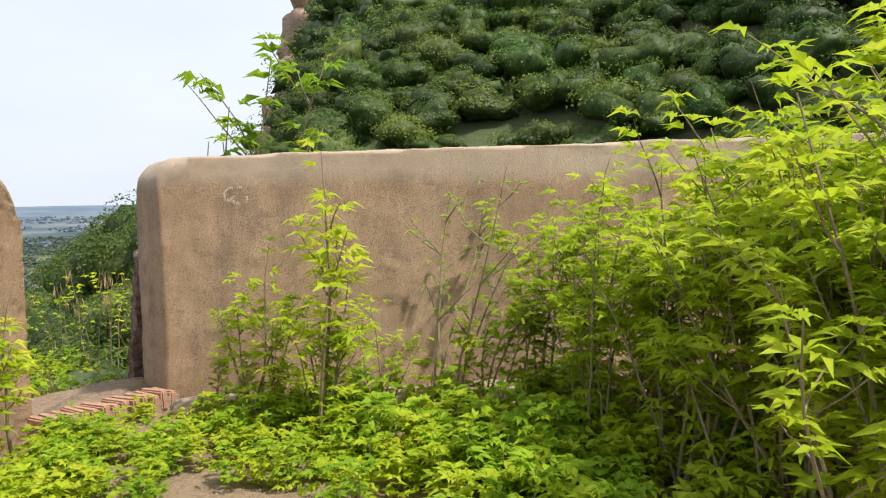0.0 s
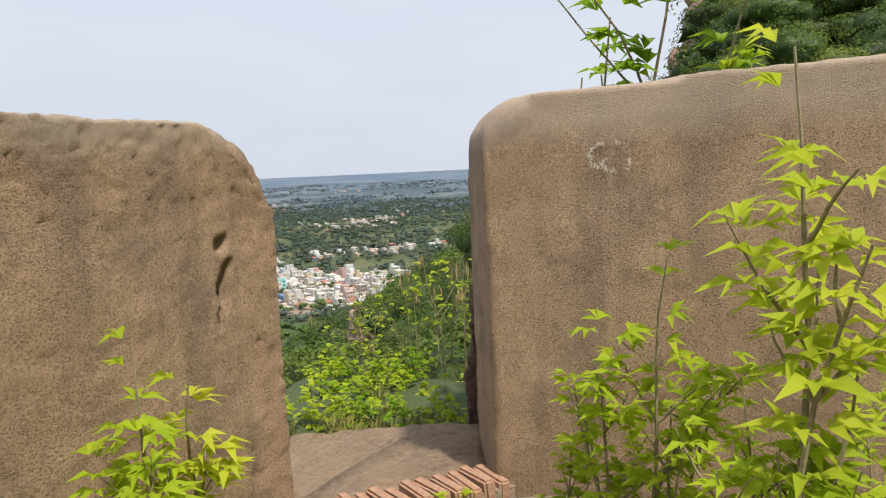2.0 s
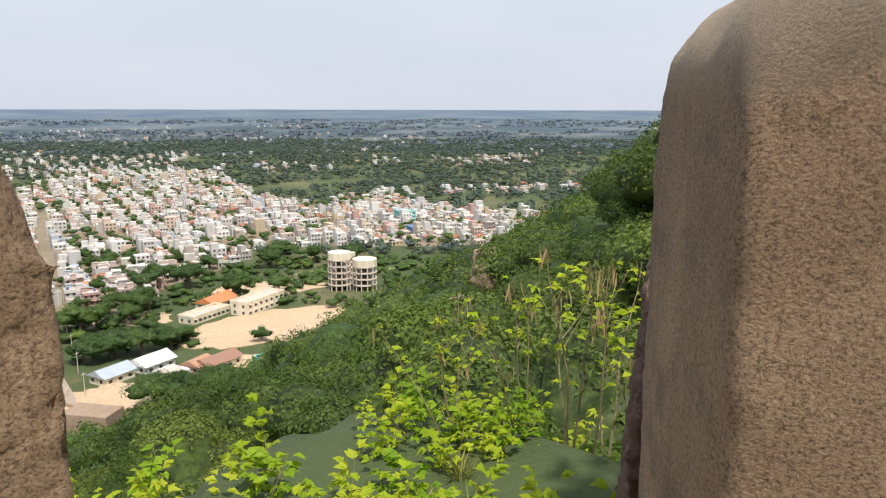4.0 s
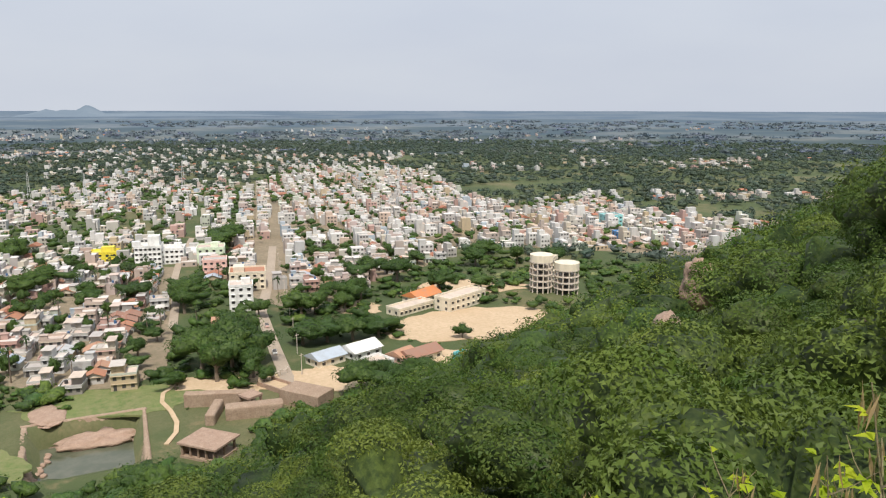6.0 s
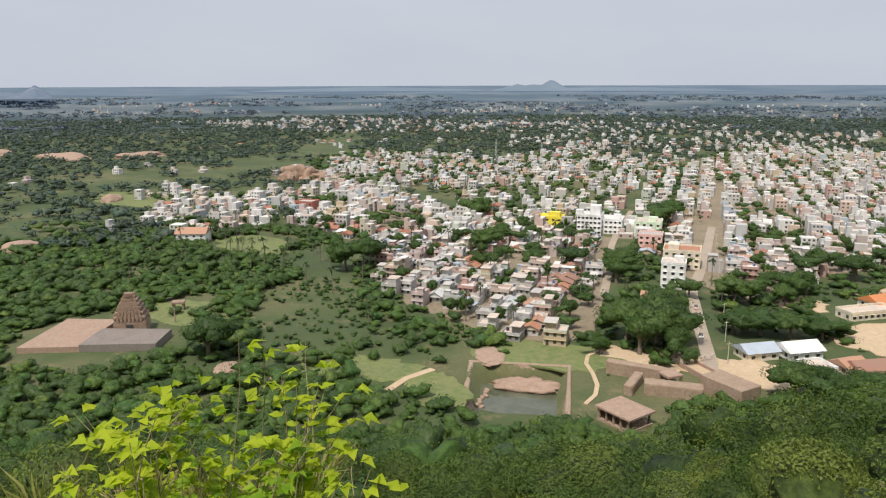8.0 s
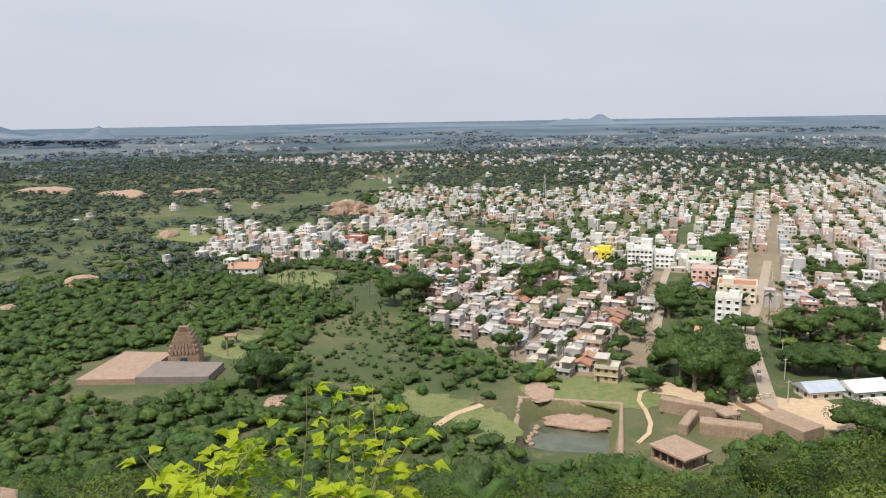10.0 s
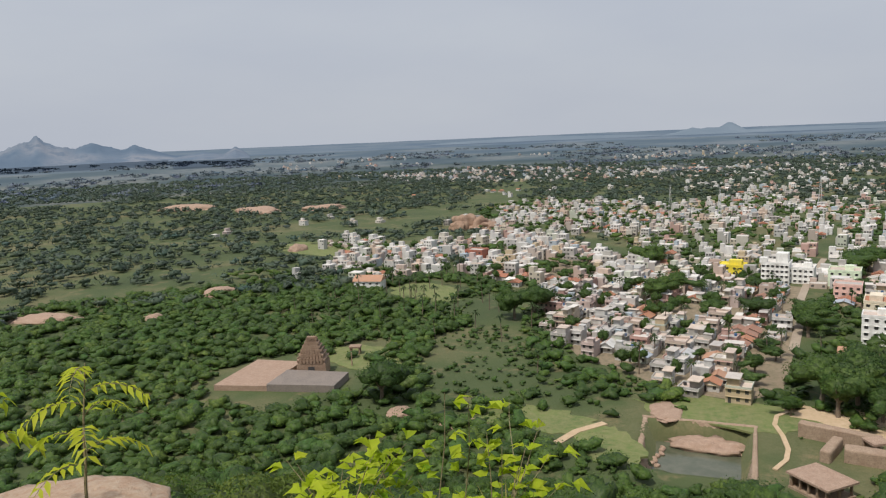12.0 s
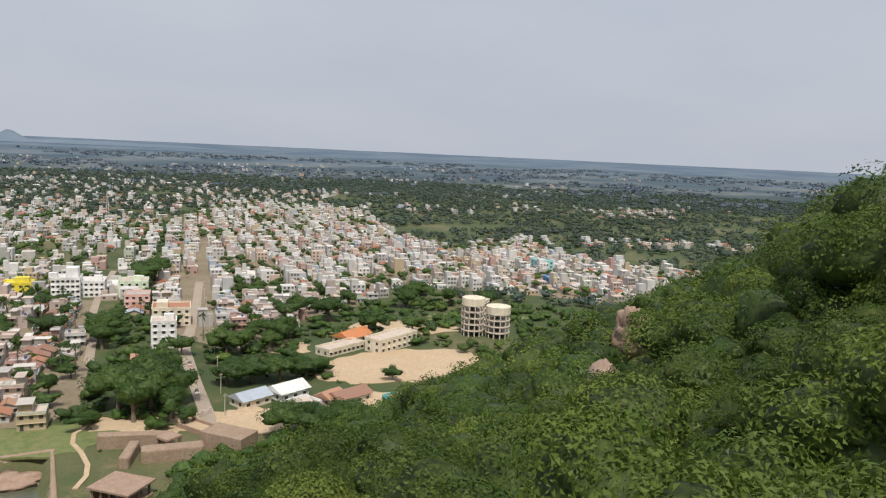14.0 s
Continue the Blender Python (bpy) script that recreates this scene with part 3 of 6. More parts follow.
b.add([(xs[0] - 0.40, -0.28, -4), (xs[1], -0.28, -4), (xs[1], 0.5, -4), (xs[0] - 0.40, 0.5, -4), (xs[0], -0.28, tops[0]), (xs[1], -0.28, tops[1]), (xs[1], 0.5, tops[1]), (xs[0], 0.5, tops[0])],
      [(3, 2, 1, 0), (4, 5, 6, 7), (0, 1, 5, 4), (1, 2, 6, 5), (2, 3, 7, 6), (3, 0, 4, 7)])
face = new("outer_facing", b.mesh("outer_facing", M_stone))
face.matrix_world = pose(-2.48, 6.885, 0, 0, 0, 24)
worn(face, 0.018, 0.08, 0.06, CRAG)
tagged(face, "rough dark red laterite outer facing of the wall", "stone wall", kind="structure")

# brick showing through the broken crest of the eroded block
crest = thing("exposed_bricks", "red bricks showing through the broken wall crest", "bricks", kind="structure", at=pose(-2.885, 3.62, 1.672))
for k in range(5):
    o = part("brick", brick_mesh, M_brick, crest)
    o.matrix_local = pose(rb.uniform(-0.03, 0.03), 0.55 - k * 0.13, 0.03, 90 + rb.uniform(-6, 6), rb.uniform(-8, 8), rb.uniform(-10, 10)) @ Matrix.Diagonal((1.5, 0.5, 0.8, 1))

# footing stones along the wall
for k in range(10):
    s = -0.9 + k * 0.55 + rb.uniform(-0.1, 0.1)
    st = new("footing_stone", rock_mesh("footing_stone", (0.30, 0.17, 0.10), k + 3, M_mortar, 0.25, 3, 0.5))
    st.matrix_world = pose(-2.15 + s * 0.988 + 1.2, 5.66 + (s + 1.2) * 0.156 - 0.20, 0.02, 0, 0, WALL_TURN + rb.uniform(-12, 12))
    tagged(st, "pale irregular footing stone at the wall base", "stone", "footing stones")

# red rock ledge outside
ledge = new("rock_ledge", rock_mesh("rock_ledge", (1.5, 1.2, 1.2), 5, M_ledge, 0.25, 5, 0.42))
ledge.matrix_world = pose(-6.9, 2.3, -1.03, 0, 0, 30)
tagged(ledge, "broad weathered red rock ledge on the slope", "rock", kind="structure")

# pale mark scratched into the plaster
b = Build()
for line in ([(0.555, 1.66), (0.515, 1.655), (0.485, 1.62), (0.49, 1.575), (0.525, 1.555)], [(0.56, 1.60), (0.53, 1.57), (0.56, 1.545), (0.60, 1.535)], [(0.585, 1.66), (0.615, 1.655)], [(0.66, 1.60), (0.645, 1.54)]):
    for (x0, z0), (x1, z1) in zip(line, line[1:]):
        for k in range(7):
            u, j = k / 7 + rb.uniform(0, 0.06), rb.uniform(-0.006, 0.006)
            x, z = x0 + (x1 - x0) * u + j, z0 + (z1 - z0) * u + j
            b.tube([(x, -0.005, z), (x + (x1 - x0) * 0.10 + rb.uniform(-0.004, 0.004), -0.005, z + (z1 - z0) * 0.10)], [rb.uniform(0.007, 0.014), rb.uniform(0.004, 0.009)], 5)
mark = new("scratched_mark", b.mesh("scratched_mark", rough_surface("pale_lime", (0.66, 0.58, 0.48), (0.74, 0.67, 0.57), (0.52, 0.44, 0.35), 30, 90, bump=0.4)))
mark.matrix_world = right.matrix_world
hug = mark.modifiers.new("hug", "SHRINKWRAP")
hug.target, hug.offset = right, 0.0012
tagged(mark, "pale curved mark scratched into the wall plaster", "mark", kind="structure")
# ---------------------------------------------------------------- hillside scrub
rng = np.random.default_rng(11)


def sprays(centres, normals, size, rg, droop=0.25):
    """Leaf sprays: bent three-cornered leaves round the given points, facing roughly along the normals."""
    n = len(centres)
    nz = normals + rg.normal(0, 0.42, (n, 3))
    nz /= np.linalg.norm(nz, axis=1, keepdims=True) + 1e-9
    a = np.cross(nz, rg.normal(0, 1, (n, 3)))
    a /= np.linalg.norm(a, axis=1, keepdims=True) + 1e-9
    b = np.cross(nz, a)
    s = size * rg.uniform(0.55, 1.25, (n, 1))
    w = s * rg.uniform(0.4, 0.75, (n, 1))
    bend = nz * s * droop
    return np.stack([centres - a * s - b * w * 0.7, centres + b * w + bend, centres + a * s - b * w * 0.3 - bend], 1)


def lobes_of(rg, lobes):
    cs = rg.normal(0, 0.42, (lobes, 3)) * np.array([1, 1, 0.6])
    return cs, rg.uniform(0.30, 0.56, lobes)


def blob_points(n, rg, lobes, squash=0.75, form=None):
    """Points and normals on a lumpy crown made of several lobes, unit radius."""
    cs, rs = form if form is not None else lobes_of(rg, lobes)
    lobes = len(cs)
    k = rg.integers(0, lobes, n * 2)
    d = rg.normal(0, 1, (n * 2, 3))
    d /= np.linalg.norm(d, axis=1, keepdims=True)
    d[:, 2] = np.where(d[:, 2] < -0.35, -d[:, 2], d[:, 2])
    p = cs[k] + d * rs[k][:, None] * rg.uniform(0.78, 1.09, (n * 2, 1))
    depth = np.min(np.linalg.norm(p[:, None] - cs[None], axis=2) / rs[None], axis=1)
    keep = np.argsort(-depth)[:n]
    p, d = p[keep], d[keep]
    p[:, 2] = p[:, 2] * squash
    return p, d


def icosphere(sub):
    bm = bmesh.new()
    bmesh.ops.create_icosphere(bm, subdivisions=sub, radius=1.0)
    v = np.array([tuple(q.co) for q in bm.verts])
    f = np.array([[q.index for q in fc.verts] for fc in bm.faces])
    bm.free()
    return v, f


ICO = {k: icosphere(k) for k in (1, 2, 3, 4)}


def crown_core(rg, form, level, squash=0.75, jitter=0.15, scale=0.8):
    """The leafy surface of a lobed crown: along each direction as far as the outermost lobe."""
    d = ICO[level][0]
    cs, rs = form
    along = d @ cs.T
    disc = along ** 2 - np.sum(cs ** 2, 1)[None] + rs[None] ** 2
    far = np.where(disc > 0, along + np.sqrt(np.maximum(disc, 0)), 0.0)
    v = d * (np.maximum(far.max(1), 0.36) * scale * rg.uniform(1 - jitter, 1 + jitter, len(d)))[:, None]
    v[:, 2] *= squash
    return v


def shrub_meshes(seed, leaves, size):
    rg = np.random.default_rng(seed)
    form = lobes_of(rg, 11)
    p, d = blob_points(leaves, rg, 11, form=form)
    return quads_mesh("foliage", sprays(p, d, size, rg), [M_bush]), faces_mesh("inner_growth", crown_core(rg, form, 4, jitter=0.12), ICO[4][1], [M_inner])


SHRUBS = []
for k in range(6):
    fol, core = shrub_meshes(100 + k, 10000, 0.025)
    s = thing("hill_shrub", "dense green thorn scrub on the slope", "shrub", "hillside shrubs")
    part("foliage", fol, M_bush, s)
    part("inner_growth", core, M_inner, s)
    tw = Build()
    rr = random.Random(k)
    for q in range(5):
        a = rr.uniform(0, 6.28)
        tw.tube([(0, 0, -0.75), (math.cos(a) * 0.15, math.sin(a) * 0.15, -0.35), (math.cos(a) * 0.45, math.sin(a) * 0.45, 0.15)], [0.035, 0.025, 0.01], 5)
    part("branching", tw, M_bark, s)
    SHRUBS.append(s)


def on_slope(az, r):
    a = np.radians(az)
    return HILL[0] - np.sin(a) * r, HILL[1] + np.cos(a) * r


BARE = [(36.3, 66 + 4 * k, 2.9) for k in range(6)] + [(37.2, 52, 2.6), (38.2, 47.5, 2.6), (39.4, 43, 2.6), (38.8, 38, 2.4), (37.5, 60, 2.2), (36.4, 60, 2.4), (39.2, 33, 2.2), (37.2, 42, 2.2)] + [(10.0, 125, 2.5), (8.0, 126, 3.5)]


def clear_of_rock(az, r):
    return all((az - a) ** 2 * (r / 57.3) ** 2 + (r - q) ** 2 * 0.25 > w * w for a, q, w in BARE)


# single shrubs on the near slope
count, used = 0, []
while count < 240:
    r = 6 + 46 * rng.random() ** 0.9
    az = rng.uniform(16, 128)
    x, y = on_slope(az, r)
    if (y < 9.0 and x > -6) or not clear_of_rock(az, r):
        continue
    w = (1.1 + 3.0 * rng.random() ** 1.7) * (0.5 + r / 60)
    if any((x - u) ** 2 + (y - v) ** 2 < (0.58 * (w + q)) ** 2 for u, v, q in used):
        if rng.random() < 0.985:
            continue
    used.append((x, y, w))
    h = w * rng.uniform(0.7, 1.25)
    m = Matrix.Translation((x, y, ground_at(x, y) + h * 0.42)) @ pose(0, 0, 0, 0, 0, rng.uniform(0, 360)) @ Matrix.Diagonal((w, w * rng.uniform(0.85, 1.15), h, 1))
    if count < 6:
        SHRUBS[count].matrix_world = m
    else:
        o = copy_thing(SHRUBS[count % 6], Matrix())
        o.matrix_world = m
    count += 1


def scrub_mass(name, label, cx, cy, w, h, per, size, seed, mats, lift=0.42, level=3, lobes=8):
    """Many shrubs or tree crowns too many to count, as one mesh."""
    rg = np.random.default_rng(seed)
    n = len(cx)
    cz = ground_z(cx, cy) + h * lift
    quads = []
    shapes = [lobes_of(rg, lobes) for _ in range(12)]
    forms = [blob_points(per, rg, lobes, form=q) for q in shapes]
    cores = [crown_core(rg, q, level) for q in shapes]
    inner, tint = [], []
    pick = rg.integers(0, 12, n)
    turn = rg.uniform(0, 6.283, n)
    for k in range(12):
        s = np.nonzero(pick == k)[0]
        p, d = forms[k]
        ct, st = np.cos(turn[s])[:, None], np.sin(turn[s])[:, None]
        px, py = p[None, :, 0] * ct - p[None, :, 1] * st, p[None, :, 0] * st + p[None, :, 1] * ct
        dx, dy = d[None, :, 0] * ct - d[None, :, 1] * st, d[None, :, 0] * st + d[None, :, 1] * ct
        pos = np.stack([cx[s, None] + px * w[s, None], cy[s, None] + py * w[s, None], cz[s, None] + p[None, :, 2] * h[s, None]], -1).reshape(-1, 3)
        nor = np.stack([dx, dy, np.broadcast_to(d[None, :, 2], dx.shape)], -1).reshape(-1, 3)
        sc = np.repeat(w[s] * size, per)[:, None]
        quads.append(sprays(pos, nor, sc, rg))
        c = cores[k]
        cxx, cyy = c[None, :, 0] * ct - c[None, :, 1] * st, c[None, :, 0] * st + c[None, :, 1] * ct
        inner.append(np.stack([cx[s, None] + cxx * w[s, None], cy[s, None] + cyy * w[s, None], cz[s, None] + c[None, :, 2] * h[s, None]], -1).reshape(-1, 3))
        tint.append(rg.random(len(s)))
    leaves = quads_mesh(name, np.concatenate(quads), [mats[0]])
    tint = np.concatenate(tint)
    leaves.attributes.new("species", "FLOAT", "FACE").data.foreach_set("value", np.repeat(tint, per).astype(np.float32))
    nv, ico = ICO[level][0].shape[0], ICO[level][1]
    cf = (ico[None] + (np.arange(n) * nv)[:, None, None]).reshape(-1, 3)
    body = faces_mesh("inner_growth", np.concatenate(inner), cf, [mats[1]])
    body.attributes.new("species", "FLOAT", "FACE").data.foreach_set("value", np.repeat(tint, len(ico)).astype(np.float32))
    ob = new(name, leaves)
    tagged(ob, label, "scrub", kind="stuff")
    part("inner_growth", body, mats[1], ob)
    return ob


def area_points(n, r0, r1, a0, a1):
    r = np.sqrt(rng.uniform(r0 * r0, r1 * r1, n))
    az = rng.uniform(a0, a1, n)
    return (*on_slope(az, r), r, az)


def apart(x, y, w, gap):
    """Which of the places keep clear of the ones taken before them."""
    keep = []
    for k in range(len(x)):
        s = np.array(keep, dtype=int)
        if len(s) == 0 or np.all((x[s] - x[k]) ** 2 + (y[s] - y[k]) ** 2 > (gap * (w[s] + w[k])) ** 2):
            keep.append(k)
    return np.array(keep)


px, py, pr, pa = [np.concatenate(q) for q in zip(area_points(5200, 38, 190, 18, 128), area_points(5200, 50, 170, -46, 18))]
ok = (ground_z(px, py) > PLAIN + 1.0) & np.array([clear_of_rock(a, q) for a, q in zip(pa, pr)])
px, py, pr, pa = px[ok], py[ok], pr[ok], pa[ok]
w = np.sort(1.3 + 3.3 * rng.random(len(px)) ** 1.6)[::-1] * np.clip(pr / 75, 0.6, 1)
s = np.nonzero(pa > 18)[0]
s = s[apart(px[s], py[s], w[s], 0.56)]
q = np.nonzero(pa <= 18)[0]
s = np.concatenate([s, q[apart(px[q], py[q], w[q], 0.40)]])
px, py, w = px[s], py[s], w[s]
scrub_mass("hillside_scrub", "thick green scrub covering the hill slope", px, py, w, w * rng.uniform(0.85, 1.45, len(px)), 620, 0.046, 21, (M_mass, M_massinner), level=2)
px, py, pr, pa = area_points(2700, 48, 178, -46, 17)
ok = np.array([clear_of_rock(a, q) for a, q in zip(pa, pr)])
px, py = px[ok], py[ok]
w = rng.uniform(1.2, 2.6, len(px))
scrub_mass("hilltop_scrub", "low green scrub filling the steep hilltop slope", px, py, w, w * rng.uniform(0.8, 1.2, len(px)), 220, 0.075, 26, (M_mass, M_massinner), 0.35, level=2)
px, py, pr, pa = area_points(1500, 13, 58, -46, 15)
w = rng.uniform(1.2, 3.0, len(px)) * (0.5 + pr / 90)
s = apart(px, py, w, 0.40)
px, py, w = px[s], py[s], w[s]
scrub_mass("upper_scrub", "green scrub on the rising hillside behind the wall", px, py, w, w * rng.uniform(0.75, 1.2, len(px)), 1500, 0.036, 22, (M_mass, M_massinner), level=3, lobes=10)
px, py, pr, pa = area_points(420, 4.5, 34, 14, 125)
ok = ((py > 9.0) | (px < -6.5)) & (pr > np.where(pa > 92, 6.5, 4.5))
px, py = px[ok], py[ok]
w = rng.uniform(0.5, 1.15, len(px))
scrub_mass("bank_scrub", "small green bushes filling the upper slope", px, py, w, w * rng.uniform(0.7, 1.1, len(px)), 700, 0.042, 23, (M_mass, M_massinner))
px, py, pr, pa = area_points(300, 2.9, 9.5, 2, 66)
ok = (py > 8.0) | (px < -5.2)
px, py = px[ok], py[ok]
w = rng.uniform(0.3, 0.62, len(px))
M_herb = leaf_material("bank_herb_leaf", (0.07, 0.13, 0.018), (0.15, 0.24, 0.026), (0.27, 0.34, 0.045), 1.0, 0.45, False, True)
scrub_mass("bank_herbs", "dense yellow-green herbs on the outer bank", px, py, w, w * rng.uniform(0.7, 1.2, len(px)), 330, 0.075, 24, (M_herb, M_massinner), level=2)

px, py, pr, pa = area_points(900, 105, 173, 74, 128)
w = rng.uniform(2.8, 5.2, len(px))
s = apart(px, py, w, 0.5)
s = s[(np.hypot(px[s] + 206, py[s] - 31) > 30) & (np.hypot(px[s] + 183, py[s] - 54) > 12)]
px, py, w = px[s], py[s], w[s]
qx, qy, qr, qa = area_points(260, 42, 112, 84, 116)
qw = rng.uniform(3.4, 6.2, len(qx)) * np.clip(qr / 80, 0.7, 1)
s = apart(qx, qy, qw, 0.62)
px, py, w = np.concatenate([px, qx[s]]), np.concatenate([py, qy[s]]), np.concatenate([w, qw[s]])
scrub_mass("foot_trees", "big dark green trees at the foot of the slope", px, py, w, w * rng.uniform(0.9, 1.3, len(px)), 900, 0.036, 25, (M_treemass, M_treeinner), 0.55, level=4, lobes=12)
# ---------------------------------------------------------------- town
STREET = math.degrees(math.atan2(65, -183))      # bearing of the main street, from +x
rt = random.Random(77)


def house_parts(seed):
    """A small town house: walls, partial upper storey, parapets, roof terrace, stair room, openings, tank."""
    r = random.Random(seed)
    wx, wy = r.uniform(4.6, 7.0), r.uniform(5.0, 7.8)
    st = r.choice([1, 1, 1, 1, 1, 1, 2, 2])
    h, fh = 2.6 * st, 2.6
    paint, trim = M_paint[seed % len(M_paint)], M_paint[(seed * 7 + 3) % len(M_paint)]
    tiled = st == 1 and r.random() < 0.38
    look_of = "small tiled town house with painted walls" if tiled else "small painted town house with a flat roof terrace"
    ob = thing("house", look_of, "house", "town houses")
    b = Build()
    b.box(-wx / 2, wx / 2, -wy / 2, wy / 2, -1.0, h)
    part("wall", b, paint, ob)

    def rim(b, x0, x1, y0, y1, z, ph, t=0.16):
        b.box(x0 - 0.08, x1 + 0.08, y0 - 0.08, y0 + t, z - 0.1, z + ph)
        b.box(x0 - 0.08, x1 + 0.08, y1 - t, y1 + 0.08, z - 0.1, z + ph)
        b.box(x0 - 0.08, x0 + t, y0 + t, y1 - t, z - 0.1, z + ph)
        b.box(x1 - t, x1 + 0.08, y0 + t, y1 - t, z - 0.1, z + ph)

    if tiled:
        e, rise = 0.55, r.uniform(1.2, 1.9)
        b = Build()
        for q in (-1, 1):
            v = [(-wx / 2 - e, q * (wy / 2 + e), h - 0.2), (wx / 2 + e, q * (wy / 2 + e), h - 0.2), (wx / 2 + e, 0, h + rise), (-wx / 2 - e, 0, h + rise)]
            v += [(x, y, z + 0.12) for x, y, z in v]
            b.add(v, [(0, 1, 2, 3), (7, 6, 5, 4), (0, 4, 5, 1), (1, 5, 6, 2), (3, 2, 6, 7), (0, 3, 7, 4)])
        part("roof", b, r.choice([M_tile, M_tile, M_tile, M_sheet]), ob)
        for x in (-wx / 2, wx / 2 - 0.2):
            b = Build()
            b.add([(x, -wy / 2, h), (x, wy / 2, h), (x, 0, h + rise - 0.1), (x + 0.2, -wy / 2, h), (x + 0.2, wy / 2, h), (x + 0.2, 0, h + rise - 0.1)], [(0, 2, 1), (3, 4, 5), (0, 3, 5, 2), (1, 2, 5, 4)])
            part("gable", b, paint, ob)
        b = Build()
        b.tube([(-wx / 2 - e, 0, h + rise + 0.08), (wx / 2 + e, 0, h + rise + 0.08)], [0.13, 0.13], 6)
        part("ridge", b, M_tile, ob)
    else:
        b = Build()
        b.box(-wx / 2 + 0.15, wx / 2 - 0.15, -wy / 2 + 0.15, wy / 2 - 0.15, h, h + 0.06)
        part("roof", b, M_roof, ob)
        b = Build()
        rim(b, -wx / 2, wx / 2, -wy / 2, wy / 2, h, r.uniform(0.5, 0.9))
        part("parapet", b, r.choice([paint, paint, trim]), ob)
        half = r.random()
        sg = r.choice([-1, 1])
        if half < 0.38:
            y0, y1 = sorted((sg * wy / 2, sg * wy * r.uniform(-0.12, 0.1)))
            b = Build()
            b.box(-wx / 2 + 0.18, wx / 2 - r.uniform(0.2, 2.2), y0 + 0.17, y1 - 0.17, h + 0.06, h + 2.8)
            part("upper_storey", b, paint, ob)
            b = Build()
            b.box(-wx / 2 - 0.2, wx / 2 - 0.1, y0 - 0.2, y1 + 0.2, h + 2.8, h + 2.95)
            part("roof_slab", b, M_roof, ob)
        elif half < 0.8:
            sx, sy = r.uniform(1.9, 2.6), r.uniform(2.2, 3.2)
            ox, oy = r.choice([-1, 1]) * (wx / 2 - sx / 2 - 0.25), sg * (wy / 2 - sy / 2 - 0.25)
            b = Build()
            b.box(ox - sx / 2, ox + sx / 2, oy - sy / 2, oy + sy / 2, h + 0.05, h + 2.1)
            b.box(ox - sx / 2 - 0.22, ox + sx / 2 + 0.22, oy - sy / 2 - 0.22, oy + sy / 2 + 0.22, h + 2.1, h + 2.22)
            part("stair_room", b, paint, ob)
        if r.random() < 0.55:
            b = Build()
            tx, ty = r.uniform(-0.3, 0.3) * wx, -sg * wy * 0.3
            b.tube([(tx, ty, h + 0.06), (tx, ty, h + 1.1), (tx, ty, h + 1.25)], [0.55, 0.55, 0.25], 10)
            part("water_tank", b, M_tank, ob)
    # openings on the two faces that look to the hill
    n = 3 if wy > 6.6 else 2
    for fl in range(st):
        for k in range(n):
            y = ((k + 0.5) / n - 0.5) * wy
            b = Build()
            if k == 0 and fl == 0:
                b.box(wx / 2 - 0.1, wx / 2 + 0.04, y - 0.5, y + 0.5, 0.0, 2.05)
                part("door", b, M_dark, ob)
            else:
                z = fl * fh + 0.9
                b.box(wx / 2 - 0.1, wx / 2 + 0.03, y - 0.55, y + 0.55, z, z + 1.15)
                part("window", b, M_dark, ob)
        b = Build()
        b.box(wx / 2 - 0.05, wx / 2 + r.choice([0.5, 0.6, 1.1]), -wy / 2, wy / 2, fl * fh + 2.3, fl * fh + 2.4)
        part("sunshade", b, r.choice([paint, trim]), ob)
        b = Build()
        b.box(-0.65, 0.65, -wy / 2 - 0.03, -wy / 2 + 0.1, fl * fh + 1.0, fl * fh + 2.2)
        part("window", b, M_dark, ob)
    return ob


def polygon_has(x, y, poly):
    c, j = False, len(poly) - 1
    for i in range(len(poly)):
        (xi, yi), (xj, yj) = poly[i], poly[j]
        if (yi > y) != (yj > y) and x < (xj - xi) * (y - yi) / (yj - yi) + xi:
            c = not c
        j = i
    return c


